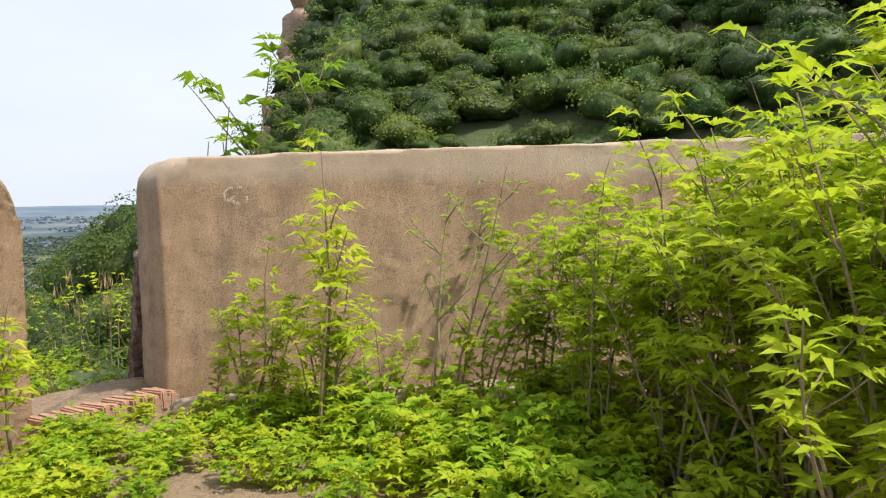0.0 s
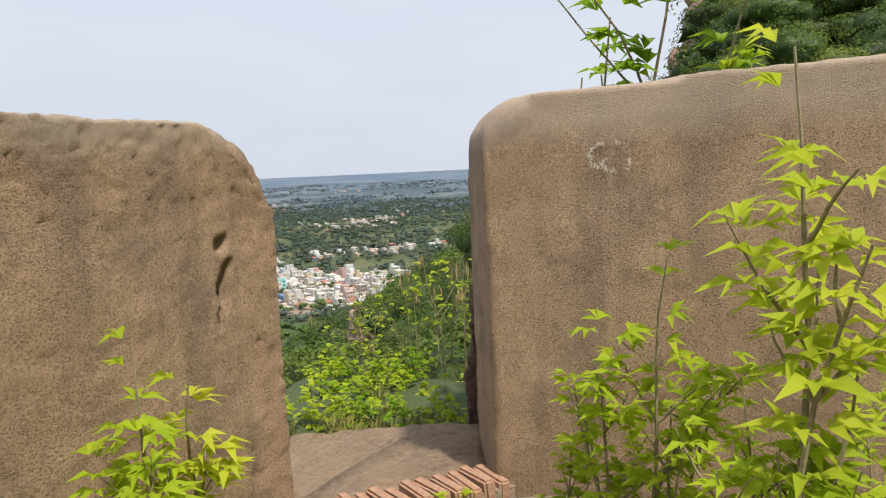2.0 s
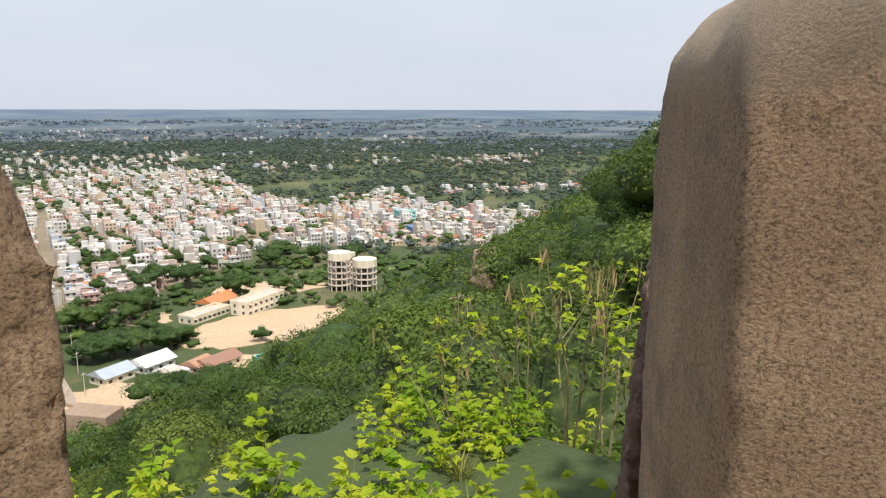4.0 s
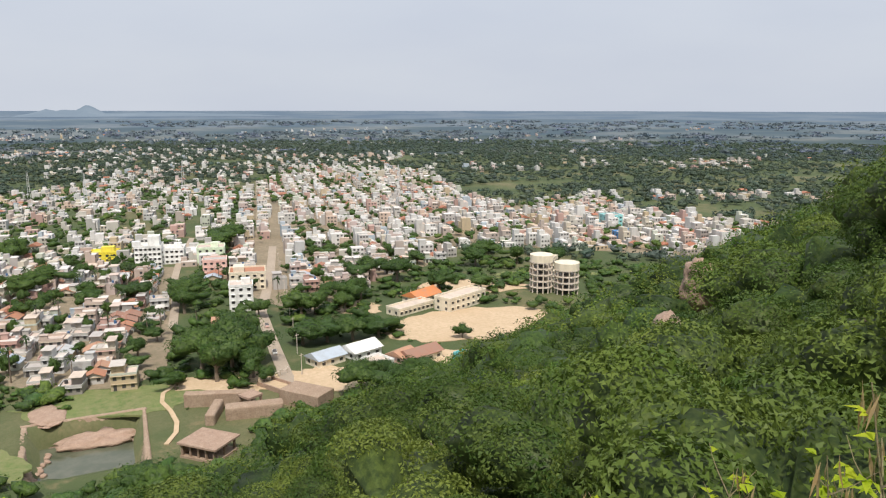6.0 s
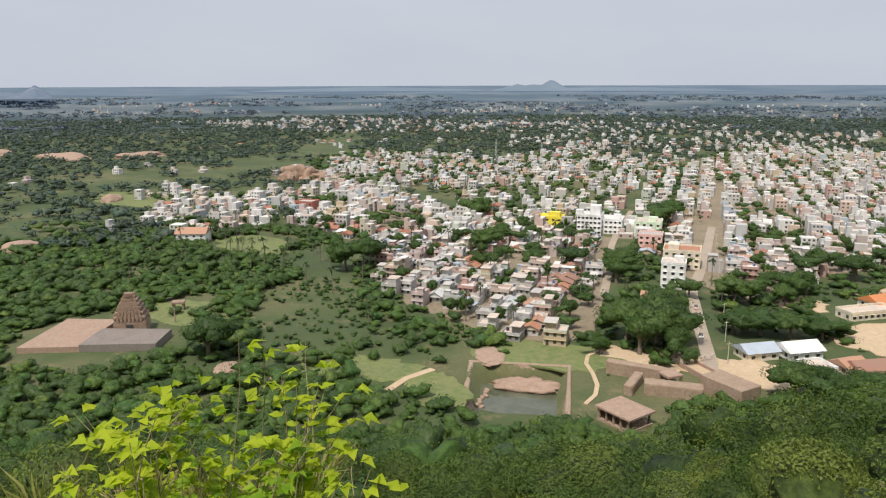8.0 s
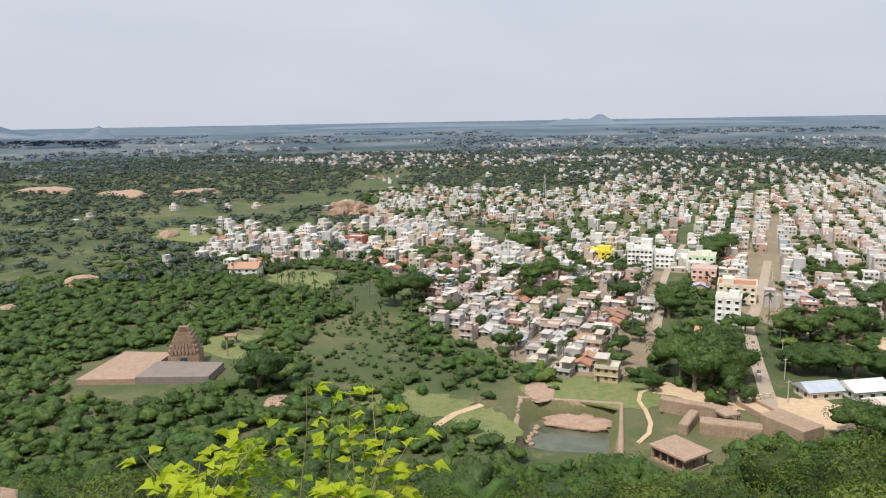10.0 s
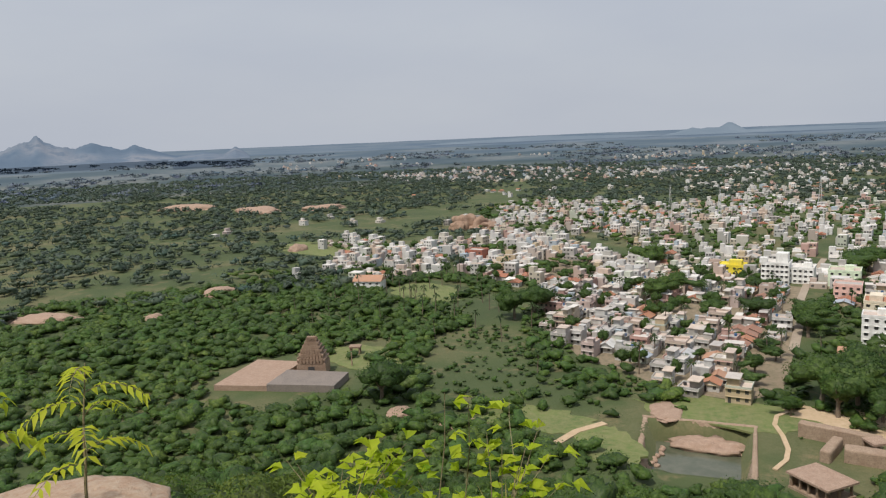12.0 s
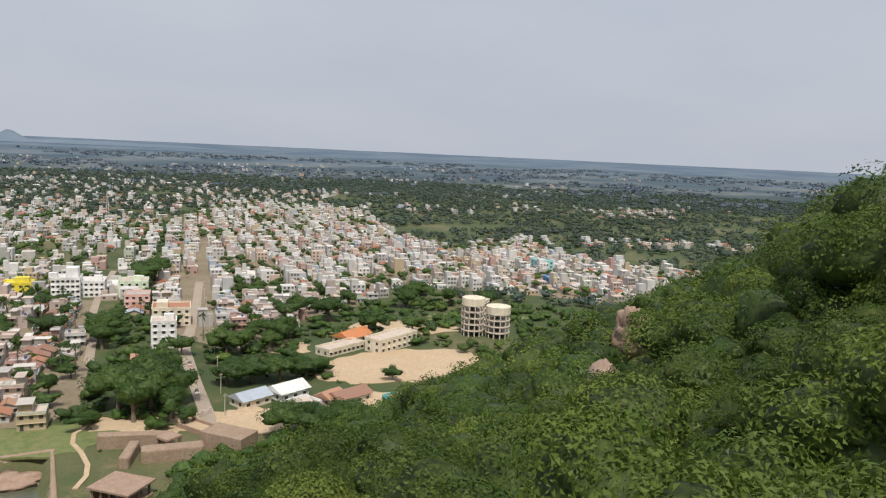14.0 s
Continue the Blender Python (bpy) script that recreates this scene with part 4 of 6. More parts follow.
# quarters of the town: outline on the plain and how full of houses it is
QUARTERS = [
    (0.95, [(-283, -5), (-273, 9), (-252, 24), (-243, 46), (-252, 60), (-322, 81), (-419, 107), (-428, 83), (-421, 39), (-406, 10), (-392, -11), (-355, -26), (-323, -18)]),
    (0.90, [(-355, -26), (-392, -11), (-421, 39), (-428, 83), (-517, 98), (-474, 62), (-496, 26), (-519, 0), (-602, -29), (-636, -60), (-637, -98), (-574, -114), (-458, -84), (-423, -51), (-457, -42)]),
    (0.55, [(-718, -144), (-894, -126), (-966, -92), (-908, 43), (-759, 49), (-634, 8), (-636, -60), (-637, -98)]),
    (0.50, [(-592, -230), (-623, -205), (-561, -154), (-589, -126), (-458, -91), (-441, -121), (-409, -125), (-412, -138), (-464, -173)]),
    (0.30, [(-447, -239), (-464, -198), (-442, -186), (-426, -225)]),
    (0.42, [(-813, 39), (-941, 165), (-752, 265), (-514, 185), (-454, 87), (-484, 63), (-518, 27), (-635, -2)]),
    (0.88, [(-360, 116), (-452, 117), (-520, 163), (-511, 187), (-626, 219), (-859, 311), (-1022, 443), (-878, 562), (-602, 427), (-516, 429), (-539, 553), (-425, 478), (-373, 488), (-320, 512), (-293, 414), (-281, 359), (-318, 340), (-335, 326), (-388, 278), (-345, 222), (-330, 176), (-300, 142), (-290, 128), (-321, 119)]),
    (0.09, [(-1645, -491), (-1862, -237), (-1955, 335), (-1994, 714), (-1340, 534), (-1211, 301), (-1287, 126), (-1299, -125), (-1422, -393)]),
    (0.12, [(-798, 957), (-768, 1148), (-648, 972), (-680, 829)]),
    (0.20, [(-517, 579), (-471, 689), (-411, 754), (-374, 688), (-434, 636), (-478, 536)]),
    (0.10, [(-1024, 427), (-973, 544), (-1232, 736), (-1294, 438)]),
    (0.12, [(-941, 165), (-1180, 120), (-1200, 300), (-1024, 440), (-859, 311), (-700, 250)])]
STREETS = [[(-214, 87), (-223, 91), (-259, 100), (-304, 112), (-360, 137), (-447, 172), (-640, 250)], [(-300, 74), (-339, 85), (-382, 95), (-436, 112), (-506, 138), (-635, 182)]]
KEEP = [(-314, 106, 9), (-352, 124, 13), (-431, 96, 17), (-425, 84, 6), (-424, 126, 13), (-267, 170, 42), (-457, 77, 13), (-236, 76, 30), (-262, 240, 22), (-225, 113, 20), (-205, 138, 20), (-245, 180, 45), (-247, 122, 26), (-283, 120, 16), (-343, 376, 8), (-390, 413, 9), (-503, -83, 9), (-412, -131, 12), (-264, 23, 5)]


def fullness(x, y):
    """How full of houses the town is at a place; 0 outside it."""
    for q, poly in QUARTERS:
        if polygon_has(x, y, poly):
            return q
    return 0.0


def street_gap(x, y):
    best = 1e9
    for s in STREETS:
        for (x0, y0), (x1, y1) in zip(s, s[1:]):
            L = (x1 - x0) ** 2 + (y1 - y0) ** 2
            u = max(0, min(1, ((x - x0) * (x1 - x0) + (y - y0) * (y1 - y0)) / L))
            best = min(best, math.hypot(x - x0 - u * (x1 - x0), y - y0 - u * (y1 - y0)))
    return best


def town_green(x, y):
    return noise.noise(Vector((x / 48, y / 48, 3.0)))


cells = []
ca, sa = math.cos(radians(STREET)), math.sin(radians(STREET))
for i in range(-230, 150):
    for j in range(-160, 161):
        u, v = i * 7.2 + rt.uniform(-1.0, 1.0), j * 7.6 + rt.uniform(-1.1, 1.1) + (3.0 if j % 2 else 0)
        x, y = -480 + u * ca - v * sa, 130 + u * sa + v * ca
        q = fullness(x + rt.uniform(-7, 7), y + rt.uniform(-7, 7))
        if q == 0 or rt.random() > q * (1 - 0.5 * min(1, max(0, (math.hypot(x, y) - 480) / 350)) * (q > 0.5)) or street_gap(x, y) < 5.6 or any(math.hypot(x - a, y - b) < k for a, b, k in KEEP):
            continue
        if town_green(x, y) > (0.24 if q > 0.85 else 0.16):
            continue
        cells.append((math.hypot(x - HILL[0], y - HILL[1]), x, y))
cells.sort()
HOUSES = [house_parts(500 + k) for k in range(36)]
for k, (d, x, y) in enumerate(cells[:300]):
    m = pose(x, y, PLAIN, 0, 0, STREET + 180 + rt.choice([0, 0, 0, 90, 180]) + rt.uniform(-6, 6))
    if k < len(HOUSES):
        HOUSES[k].matrix_world = m
    else:
        copy_thing(HOUSES[rt.randrange(len(HOUSES))], m)


def far_houses(name, label, places, seed):
    """Distant houses as one mesh: walls, upper rooms, roof terraces or tiles, dark openings; one paint a house."""
    r = random.Random(seed)
    b = Build()
    paint = []
    for x, y in places:
        far = math.hypot(x, y)
        z = ground_at(x, y) if far > 900 else PLAIN
        m = pose(x, y, z, 0, 0, STREET + 180 + r.choice([0, 0, 90]) + r.uniform(-8, 8))
        wx, wy = r.uniform(4.6, 8.0), r.uniform(5.0, 9.0)
        st = r.choice([1, 1, 1, 1, 1, 2, 2, 3]) if far < 650 else r.choice([1, 1, 2])
        h = 2.6 * st
        k0 = len(b.f)
        b.box(-wx / 2, wx / 2, -wy / 2, wy / 2, -3, h, 0, m)
        if st == 1 and r.random() < 0.22:
            rise = r.uniform(1.1, 1.8)
            v = [(-wx / 2 - 0.4, -wy / 2 - 0.4, h), (wx / 2 + 0.4, -wy / 2 - 0.4, h), (wx / 2 + 0.4, wy / 2 + 0.4, h), (-wx / 2 - 0.4, wy / 2 + 0.4, h), (-wx / 2 - 0.4, 0, h + rise), (wx / 2 + 0.4, 0, h + rise)]
            b.add([tuple(m @ Vector(q)) for q in v], [(0, 1, 5, 4), (2, 3, 4, 5), (0, 4, 3), (1, 2, 5)], r.choice([3, 3, 1]))
        else:
            b.box(-wx / 2 + 0.35, wx / 2 - 0.35, -wy / 2 + 0.35, wy / 2 - 0.35, h, h + 0.1, 1, m)
            q = r.random()
            if q < 0.4:
                b.box(-wx / 2, wx / 2 - r.uniform(0, 3), -wy / 2, wy * r.uniform(-0.1, 0.15), h, h + 2.8, 0, m)
            elif q < 0.75:
                b.box(-wx / 2, -wx / 2 + 2.6, -wy / 2, -wy / 2 + 3.2, h, h + 2.1, 0, m)
        for fl in range(st):
            for s in (-0.3, 0.02, 0.32):
                if r.random() < 0.8:
                    b.box(wx / 2 - 0.1, wx / 2 + 0.05, s * wy - 0.6, s * wy + 0.6, fl * 2.6 + 0.9, fl * 2.6 + 2.0, 2, m)
        paint += [r.random()] * (len(b.f) - k0)
    me = b.mesh(name, M_wall_far, M_roof_far, M_dark, M_tile)
    me.attributes.new("paint", "FLOAT", "FACE").data.foreach_set("value", np.array(paint, dtype=np.float32))
    return tagged(new(name, me), label, "houses", kind="stuff")


far_houses("town_quarter", "crowded pale town houses with flat roofs", [(x, y) for d, x, y in cells[300:] if d < 1000], 5)
places = [(x, y) for d, x, y in cells[300:] if d >= 1000]
for _ in range(60):
    a, b = rt.uniform(700, 2900), radians(rt.gauss(80, 30))
    places += [(-a * math.sin(b) + rt.gauss(0, 40), a * math.cos(b) + rt.gauss(0, 75)) for _ in range(rt.randrange(3, 13))]
far_houses("outer_town", "scattered pale houses among groves on the plain", places, 6)
# ---------------------------------------------------------------- landmarks on the plain
def flat_patch(name, pts, z, mat, label, category, thick=0.6, kind="structure"):
    b = Build()
    n = len(pts)
    b.add([(x, y, z) for x, y in pts] + [(x, y, z - thick) for x, y in pts], [tuple(range(n))[::-1], tuple(range(n, 2 * n))] + [(i, (i + 1) % n, n + (i + 1) % n, n + i) for i in range(n)])
    me = b.mesh(name, mat)
    bm = bmesh.new()
    bm.from_mesh(me)
    bmesh.ops.recalc_face_normals(bm, faces=bm.faces)
    bm.to_mesh(me)
    bm.free()
    return tagged(new(name, me), label, category, kind=kind)


def oval(cx, cy, rx, ry, turn, n=36, rag=0.08, seed=1):
    r = random.Random(seed)
    k = [1 + r.uniform(-rag, rag) for _ in range(n)]
    c, s = math.cos(radians(turn)), math.sin(radians(turn))
    out = []
    for i in range(n):
        a = 2 * math.pi * i / n
        u, v = rx * k[i] * math.cos(a), ry * k[i] * math.sin(a)
        out.append((cx + u * c - v * s, cy + u * s + v * c))
    return out


flat_patch("playground", oval(-241, 178, 37, 21, 84, seed=3), PLAIN + 0.25, M_sand, "bare sandy playground beside the school", "playground")
for k, (cx, cy, rx, ry, tn) in enumerate([(-292, 212, 30, 16, 70), (-208, 150, 16, 9, 60), (-216, 100, 15, 12, 70), (-228, 76, 20, 9, 60), (-288, 150, 12, 10, 0)]):
    flat_patch("bare_ground_%d" % (k + 1), oval(cx, cy, rx, ry, tn, seed=k + 9, rag=0.2), PLAIN + 0.18 + 0.01 * k, M_sand, "bare dusty ground between houses", "ground")
for k, (cx, cy, rx, ry, tn) in enumerate([(-405, -95, 30, 18, 40), (-232, 40, 26, 12, 70), (-205, 5, 14, 9, 20), (-560, -205, 70, 26, 60), (-292, 262, 26, 13, 60), (-278, -88, 24, 14, 60), (-222, -18, 22, 10, 70)]):
    flat_patch("meadow_%d" % (k + 1), oval(cx, cy, rx, ry, tn, seed=k + 19, rag=0.15), PLAIN + 0.12 + 0.01 * k, M_grassland, "open green meadow on the plain", "meadow")


for k, (q, poly) in enumerate(QUARTERS[:2] + QUARTERS[6:7]):
    flat_patch("town_ground_%d" % (k + 1), poly, PLAIN + 0.05 + 0.01 * k, M_dust, "dusty trodden ground between the houses", "ground")


def road(name, pts, width, z, mat, label):
    left_side, right_side = [], []
    for i, (x, y) in enumerate(pts):
        x0, y0 = pts[max(i - 1, 0)]
        x1, y1 = pts[min(i + 1, len(pts) - 1)]
        L = math.hypot(x1 - x0, y1 - y0)
        nx, ny = -(y1 - y0) / L * width / 2, (x1 - x0) / L * width / 2
        left_side.append((x + nx, y + ny))
        right_side.append((x - nx, y - ny))
    return flat_patch(name, left_side + right_side[::-1], z, mat, label, "road")


road("road_1", STREETS[0][:6], 4.6, PLAIN + 0.30, M_road, "dusty asphalt main street running through the town")
road("road_2", STREETS[1][:5], 3.6, PLAIN + 0.29, M_road, "narrow dusty street between pale houses")
road("road_3", [(-194, 46), (-200, 50), (-207, 52), (-216, 52.5), (-224, 52), (-231, 54), (-237, 60)], 1.3, PLAIN + 0.34, M_sand, "sandy footpath beside the old tank")
road("road_4", [(-199, -12), (-213, -4), (-220, 4)], 2.5, PLAIN + 0.33, M_sand, "sandy footpath through the scrub")


def block(name, label, at, turn, size, storeys, mat, roof_mat, cols, face="x", rooms=(), flat=True, category="building"):
    """A larger building: walls, parapet, roof, rows of windows, stair rooms."""
    wx, wy = size
    h = 2.75 * storeys
    ob = thing(name, label, category, at=pose(at[0], at[1], PLAIN, 0, 0, turn))
    b = Build()
    b.box(-wx / 2, wx / 2, -wy / 2, wy / 2, -0.5, h)
    part("wall", b, mat, ob)
    b = Build()
    if flat:
        b.box(-wx / 2 + 0.3, wx / 2 - 0.3, -wy / 2 + 0.3, wy / 2 - 0.3, h, h + 0.1)
        part("roof", b, roof_mat, ob)
        b = Build()
        for q in ((-wx / 2 - 0.15, wx / 2 + 0.15, -wy / 2 - 0.15, -wy / 2 + 0.2), (-wx / 2 - 0.15, wx / 2 + 0.15, wy / 2 - 0.2, wy / 2 + 0.15),
                  (-wx / 2 - 0.15, -wx / 2 + 0.2, -wy / 2 + 0.2, wy / 2 - 0.2), (wx / 2 - 0.2, wx / 2 + 0.15, -wy / 2 + 0.2, wy / 2 - 0.2)):
            b.box(*q, h - 0.15, h + 0.85)
        part("parapet", b, mat, ob)
    else:
        e, rise = 0.7, min(wx, wy) * 0.26
        v = [(-wx / 2 - e, -wy / 2 - e, h), (wx / 2 + e, -wy / 2 - e, h), (wx / 2 + e, wy / 2 + e, h), (-wx / 2 - e, wy / 2 + e, h), (0, -wy / 2 - e, h + rise), (0, wy / 2 + e, h + rise)]
        b.add(v, [(0, 4, 5, 3), (1, 2, 5, 4), (0, 1, 4), (2, 3, 5), (0, 3, 2, 1)])
        part("roof", b, roof_mat, ob)
    for fl in range(storeys):
        for k in range(cols):
            y = -wy / 2 + (k + 0.5) * wy / cols
            b = Build()
            b.box(wx / 2 - 0.1, wx / 2 + 0.05, y - 0.65, y + 0.65, fl * 2.75 + 0.8, fl * 2.75 + 2.0)
            w = part("window", b, M_dark, ob)
            b = Build()
            b.box(wx / 2 - 0.1, wx / 2 + 0.55, y - 0.9, y + 0.9, fl * 2.75 + 2.1, fl * 2.75 + 2.2)
            part("sunshade", b, mat, ob)
        for k in range(2):
            x = (-0.25 + 0.5 * k) * wx
            b = Build()
            b.box(x - 0.6, x + 0.6, -wy / 2 - 0.05, -wy / 2 + 0.1, fl * 2.75 + 0.8, fl * 2.75 + 2.0)
            part("window", b, M_dark, ob)
    for x, y, sx, sy, rh in rooms:
        b = Build()
        b.box(x - sx / 2, x + sx / 2, y - sy / 2, y + sy / 2, h + 0.1, h + rh)
        part("stair_room", b, mat, ob)
    return ob


S = STREET + 180
block("school_wing", "long cream two storey school wing with a flat roof", (-266, 190), 16, (9, 25), 2, M_cream, M_roof, 7)
block("school_arcade", "long low cream school wing with many openings", (-271, 167), 14, (8, 21), 1, M_cream, M_roof, 8)
block("school_hall", "hall with a bright orange tiled roof", (-284, 181), 20, (10, 16), 1, M_cream, M_orange, 4, flat=False)
block("white_house", "narrow white four storey house", (-314, 107), S, (9, 10), 4, M_white, M_roof, 3, rooms=[(-2, 2, 3, 4, 2.4)])
block("long_house", "three storey pink and cream house by the street", (-352, 123), S, (14, 17), 3, M_cream, M_tile, 5, rooms=[(0, -4, 8, 5, 2.6)])
block("white_hospital", "large white four storey building", (-433, 95), S, (12, 14), 4, M_white, M_roof, 6, rooms=[(0, 3, 7, 6, 5.5), (3, -6, 4, 4, 3)])
block("white_annex", "broad white three storey annex", (-434, 108), S, (13, 13), 3, M_white, M_roof, 5, rooms=[(0, 3, 4, 4, 2.6)])
block("yellow_house", "vivid yellow two storey house", (-457, 76), S, (10, 15), 2, M_yellow, M_yellow, 4, rooms=[(0, 2, 5, 7, 3)])
block("green_house", "pale green three storey house", (-425, 127), S, (13, 15), 3, M_mint, M_roof, 4, rooms=[(0, 2, 4, 4, 2.6)])
block("pink_house", "pink three storey house by the street", (-388, 118), S, (10, 12), 3, M_pink, M_roof, 4)
block("blue_house", "bright blue two storey house", (-343, 376), S, (9, 12), 2, M_blue, M_roof, 3, rooms=[(0, 0, 4, 5, 3)])
block("turquoise_house", "pale turquoise three storey house", (-390, 413), S, (12, 13), 3, painted("sea_green_paint", (0.30, 0.62, 0.62)), M_roof, 4)
block("brick_house", "red brick coloured three storey house", (-503, -83), S, (10, 13), 3, painted("brick_red_paint", (0.40, 0.15, 0.10)), M_roof, 4)
block("villa", "white villa with a red tiled gable", (-412, -131), S + 20, (11, 16), 2, M_white, M_tile, 4, flat=False)
block("white_shed", "white shed with a pale metal roof", (-231, 122), 12, (9, 12), 1, M_white, M_white, 3, flat=False, category="shed")
block("tile_shed", "old shed with a white and brown roof", (-230, 108), 12, (8, 11), 1, M_cream, M_sheet, 3, flat=False, category="shed")
block("low_house", "small white house below the sheds", (-215, 120), 12, (8, 8), 1, M_white, M_roof, 2, category="house")
block("tile_cottage", "cottage with a brown tiled roof", (-215, 137), 10, (8, 14), 1, M_cream, M_tile, 4, flat=False, category="house")
block("turquoise_cottage", "small turquoise painted cottage", (-204, 148), 10, (5, 5), 1, M_turq, M_orange, 1, category="house")
block("tile_house", "house with a brown tiled roof by the trees", (-217, 131), 20, (7, 8), 1, M_pink, M_tile, 2, flat=False, category="house")
block("red_gable_house", "white house with a red gabled roof", (-290, 92), S, (8, 9), 1, M_white, M_tile, 2, flat=False, category="house")


def ring_tower(name, at, radius, levels, step, capped):
    """An unfinished round concrete tower: floors on a ring of columns."""
    ob = thing(name, "unfinished round concrete water tower on columns", "tower", "concrete towers", at=pose(at[0], at[1], PLAIN))
    for k in range(levels):
        b = Build()
        z = (k + 1) * step
        b.tube([(0, 0, z - 0.45), (0, 0, z)], [radius, radius], 20)
        part("floor_slab", b, M_concrete, ob)
    for q in range(12):
        a = q * math.pi / 6
        b = Build()
        b.tube([(math.cos(a) * radius * 0.92, math.sin(a) * radius * 0.92, -0.5), (math.cos(a) * radius * 0.92, math.sin(a) * radius * 0.92, levels * step)], [0.33, 0.33], 6)
        part("column", b, M_concrete, ob)
    b = Build()
    b.tube([(0, 0, 0), (0, 0, levels * step)], [radius * 0.35, radius * 0.35], 10)
    part("stair_core", b, M_dark, ob)
    if capped:
        b = Build()
        b.tube([(0, 0, levels * step), (0, 0, levels * step + 3.2), (0, 0, levels * step + 3.8)], [radius * 0.98, radius * 0.98, radius * 0.5], 20)
        part("tank_drum", b, M_cream, ob)
    return ob


ring_tower("water_tower", (-266, 237), 5.6, 5, 3.0, True)
ring_tower("water_tower", (-257, 245), 6.0, 4, 2.95, True)
block("tower_annex", "narrow white concrete block behind the towers", (-275, 250), 30, (6, 8), 5, M_cream, M_roof, 3)

# water tank: masonry sides, rock floor, pond
POND = pose(-206, 31, 0, 0, 0, math.degrees(math.atan2(0.17, -0.985)) + 180)


def masonry(name, label, boxes, mat=M_masonry, m=Matrix(), rough=(0.5, 0.25, 0.1), category="masonry", kind="structure"):
    b = Build()
    for q in boxes:
        b.box(*q)
    ob = new(name, b.mesh(name, mat))
    ob.matrix_world = m
    worn(ob, rough[0], rough[1], rough[2], CRAG)
    return tagged(ob, label, category, kind=kind)


pond_turn = -math.degrees(math.atan2(0.17, 0.985))
PM = pose(-206, 31, PLAIN, 0, 0, pond_turn)
def battered(name, label, v, rough):
    """A masonry side leaning back: four plan corners at the top, four at the bottom."""
    b = Build()
    b.add(v, [(0, 1, 2, 3), (7, 6, 5, 4), (0, 4, 5, 1), (1, 5, 6, 2), (2, 6, 7, 3), (3, 7, 4, 0)])
    ob = new(name, b.mesh(name, M_masonry))
    ob.matrix_world = PM
    worn(ob, 0.4, rough, rough * 0.4, CRAG)
    return tagged(ob, label, "masonry", kind="structure")


battered("tank_wall_1", "tall stone side of an old sunken water tank", [(-18.7, -19.2, 0.4), (-17.8, -19.2, 0.4), (-17.8, 13.2, 0.6), (-18.7, 13.2, 0.6), (-18.7, -19.2, -7), (-14.6, -19.2, -7), (-14.6, 13.2, -7), (-18.7, 13.2, -7)], 0.3)
battered("tank_wall_2", "sloping stone side of an old sunken water tank", [(-17.8, 12.2, 0.5), (17, 11.4, 0.3), (17, 13.0, 0.3), (-17.8, 13.0, 0.5), (-17.8, 9.6, -7), (17, 8.4, -7), (17, 13.0, -7), (-17.8, 13.0, -7)], 0.35)
battered("tank_wall_3", "rough stone side of an old sunken water tank", [(-17.8, -19.0, 0.2), (17, -17.4, -0.6), (17, -16.0, -0.6), (-17.8, -17.6, 0.2), (-17.8, -19.0, -7), (17, -17.4, -7), (17, -12.4, -7), (-17.8, -14.6, -7)], 0.9)
masonry("tank_wall_4", "low stone side of an old sunken water tank", [(16.6, 18.5, -18.5, 14.5, -8.5, -3.6)], m=PM)
water = flat_patch("pond", [(PM @ Vector((x, y, 0)))[:2] for x, y in ((-13, -16.5), (16.8, -15.8), (16.8, 11.8), (-13, 11.8))], PLAIN - 5.2, M_water, "still green pond water in the old tank", "water", 0.4)
slab_rock = new("tank_rock", rock_mesh("tank_rock", (5.0, 10.5, 2.6), 8, M_boulder, 0.45, 4, 0.0, 2.2))
slab_rock.matrix_world = PM @ pose(-12.0, 0.5, -5.4)
tagged(slab_rock, "bare pale rock slope at the pond edge", "rock", kind="structure")
for k in range(14):
    st = new("pond_stone", rock_mesh("pond_stone", (1.0, 0.8, 0.6), k + 40, M_boulder, 0.3, 2))
    st.matrix_world = PM @ pose(-8 + k * 1.8 + rb.uniform(-0.6, 0.6), -13.4 + rb.uniform(-1.4, 1.6), -5.0, 0, 0, rb.uniform(0, 360))
    tagged(st, "loose pale stone lying at the pond edge", "stone", "pond stones")

# pillared pavilion
pav = thing("stone_pavilion", "open stone pavilion with a flat slab roof on pillars", "pavilion", at=pose(-183, 54, PLAIN, 0, 0, 35))
b = Build()
b.box(-5.5, 5.5, -4.6, 4.6, -1.0, 0.6)
part("plinth", b, M_masonry, pav)
b = Build()
b.box(-5.9, 5.9, -5.0, 5.0, 3.6, 4.1)
part("roof", b, M_boulder, pav)
for i in range(5):
    for j in range(3):
        b = Build()
        b.box(-4.9 + i * 2.4 - 0.25, -4.9 + i * 2.4 + 0.25, -4.0 + j * 4.0 - 0.25, -4.0 + j * 4.0 + 0.25, 0.6, 3.6)
        part("pillar", b, M_temple, pav)
b = Build()
b.box(-5.3, -5.0, -4.4, 4.4, 0.6, 3.6)
part("back_wall", b, M_masonry, pav)
masonry("fort_gate_wall_1", "broad old stone gate platform", [(-7, 7, -4, 4, -1, 4.5)], m=pose(-200, 88, PLAIN, 0, 0, 30))
masonry("fort_gate_wall_2", "old stone enclosure wall by the gate", [(-10, 10, -1.5, 1.5, -1, 4.0)], m=pose(-213, 66, PLAIN, 0, 0, 62))
masonry("fort_gate_wall_3", "old stone enclosure wall by the pavilion", [(-8, 8, -2.2, 2.2, -1, 3.6)], m=pose(-200, 72, PLAIN, 0, 0, 72))
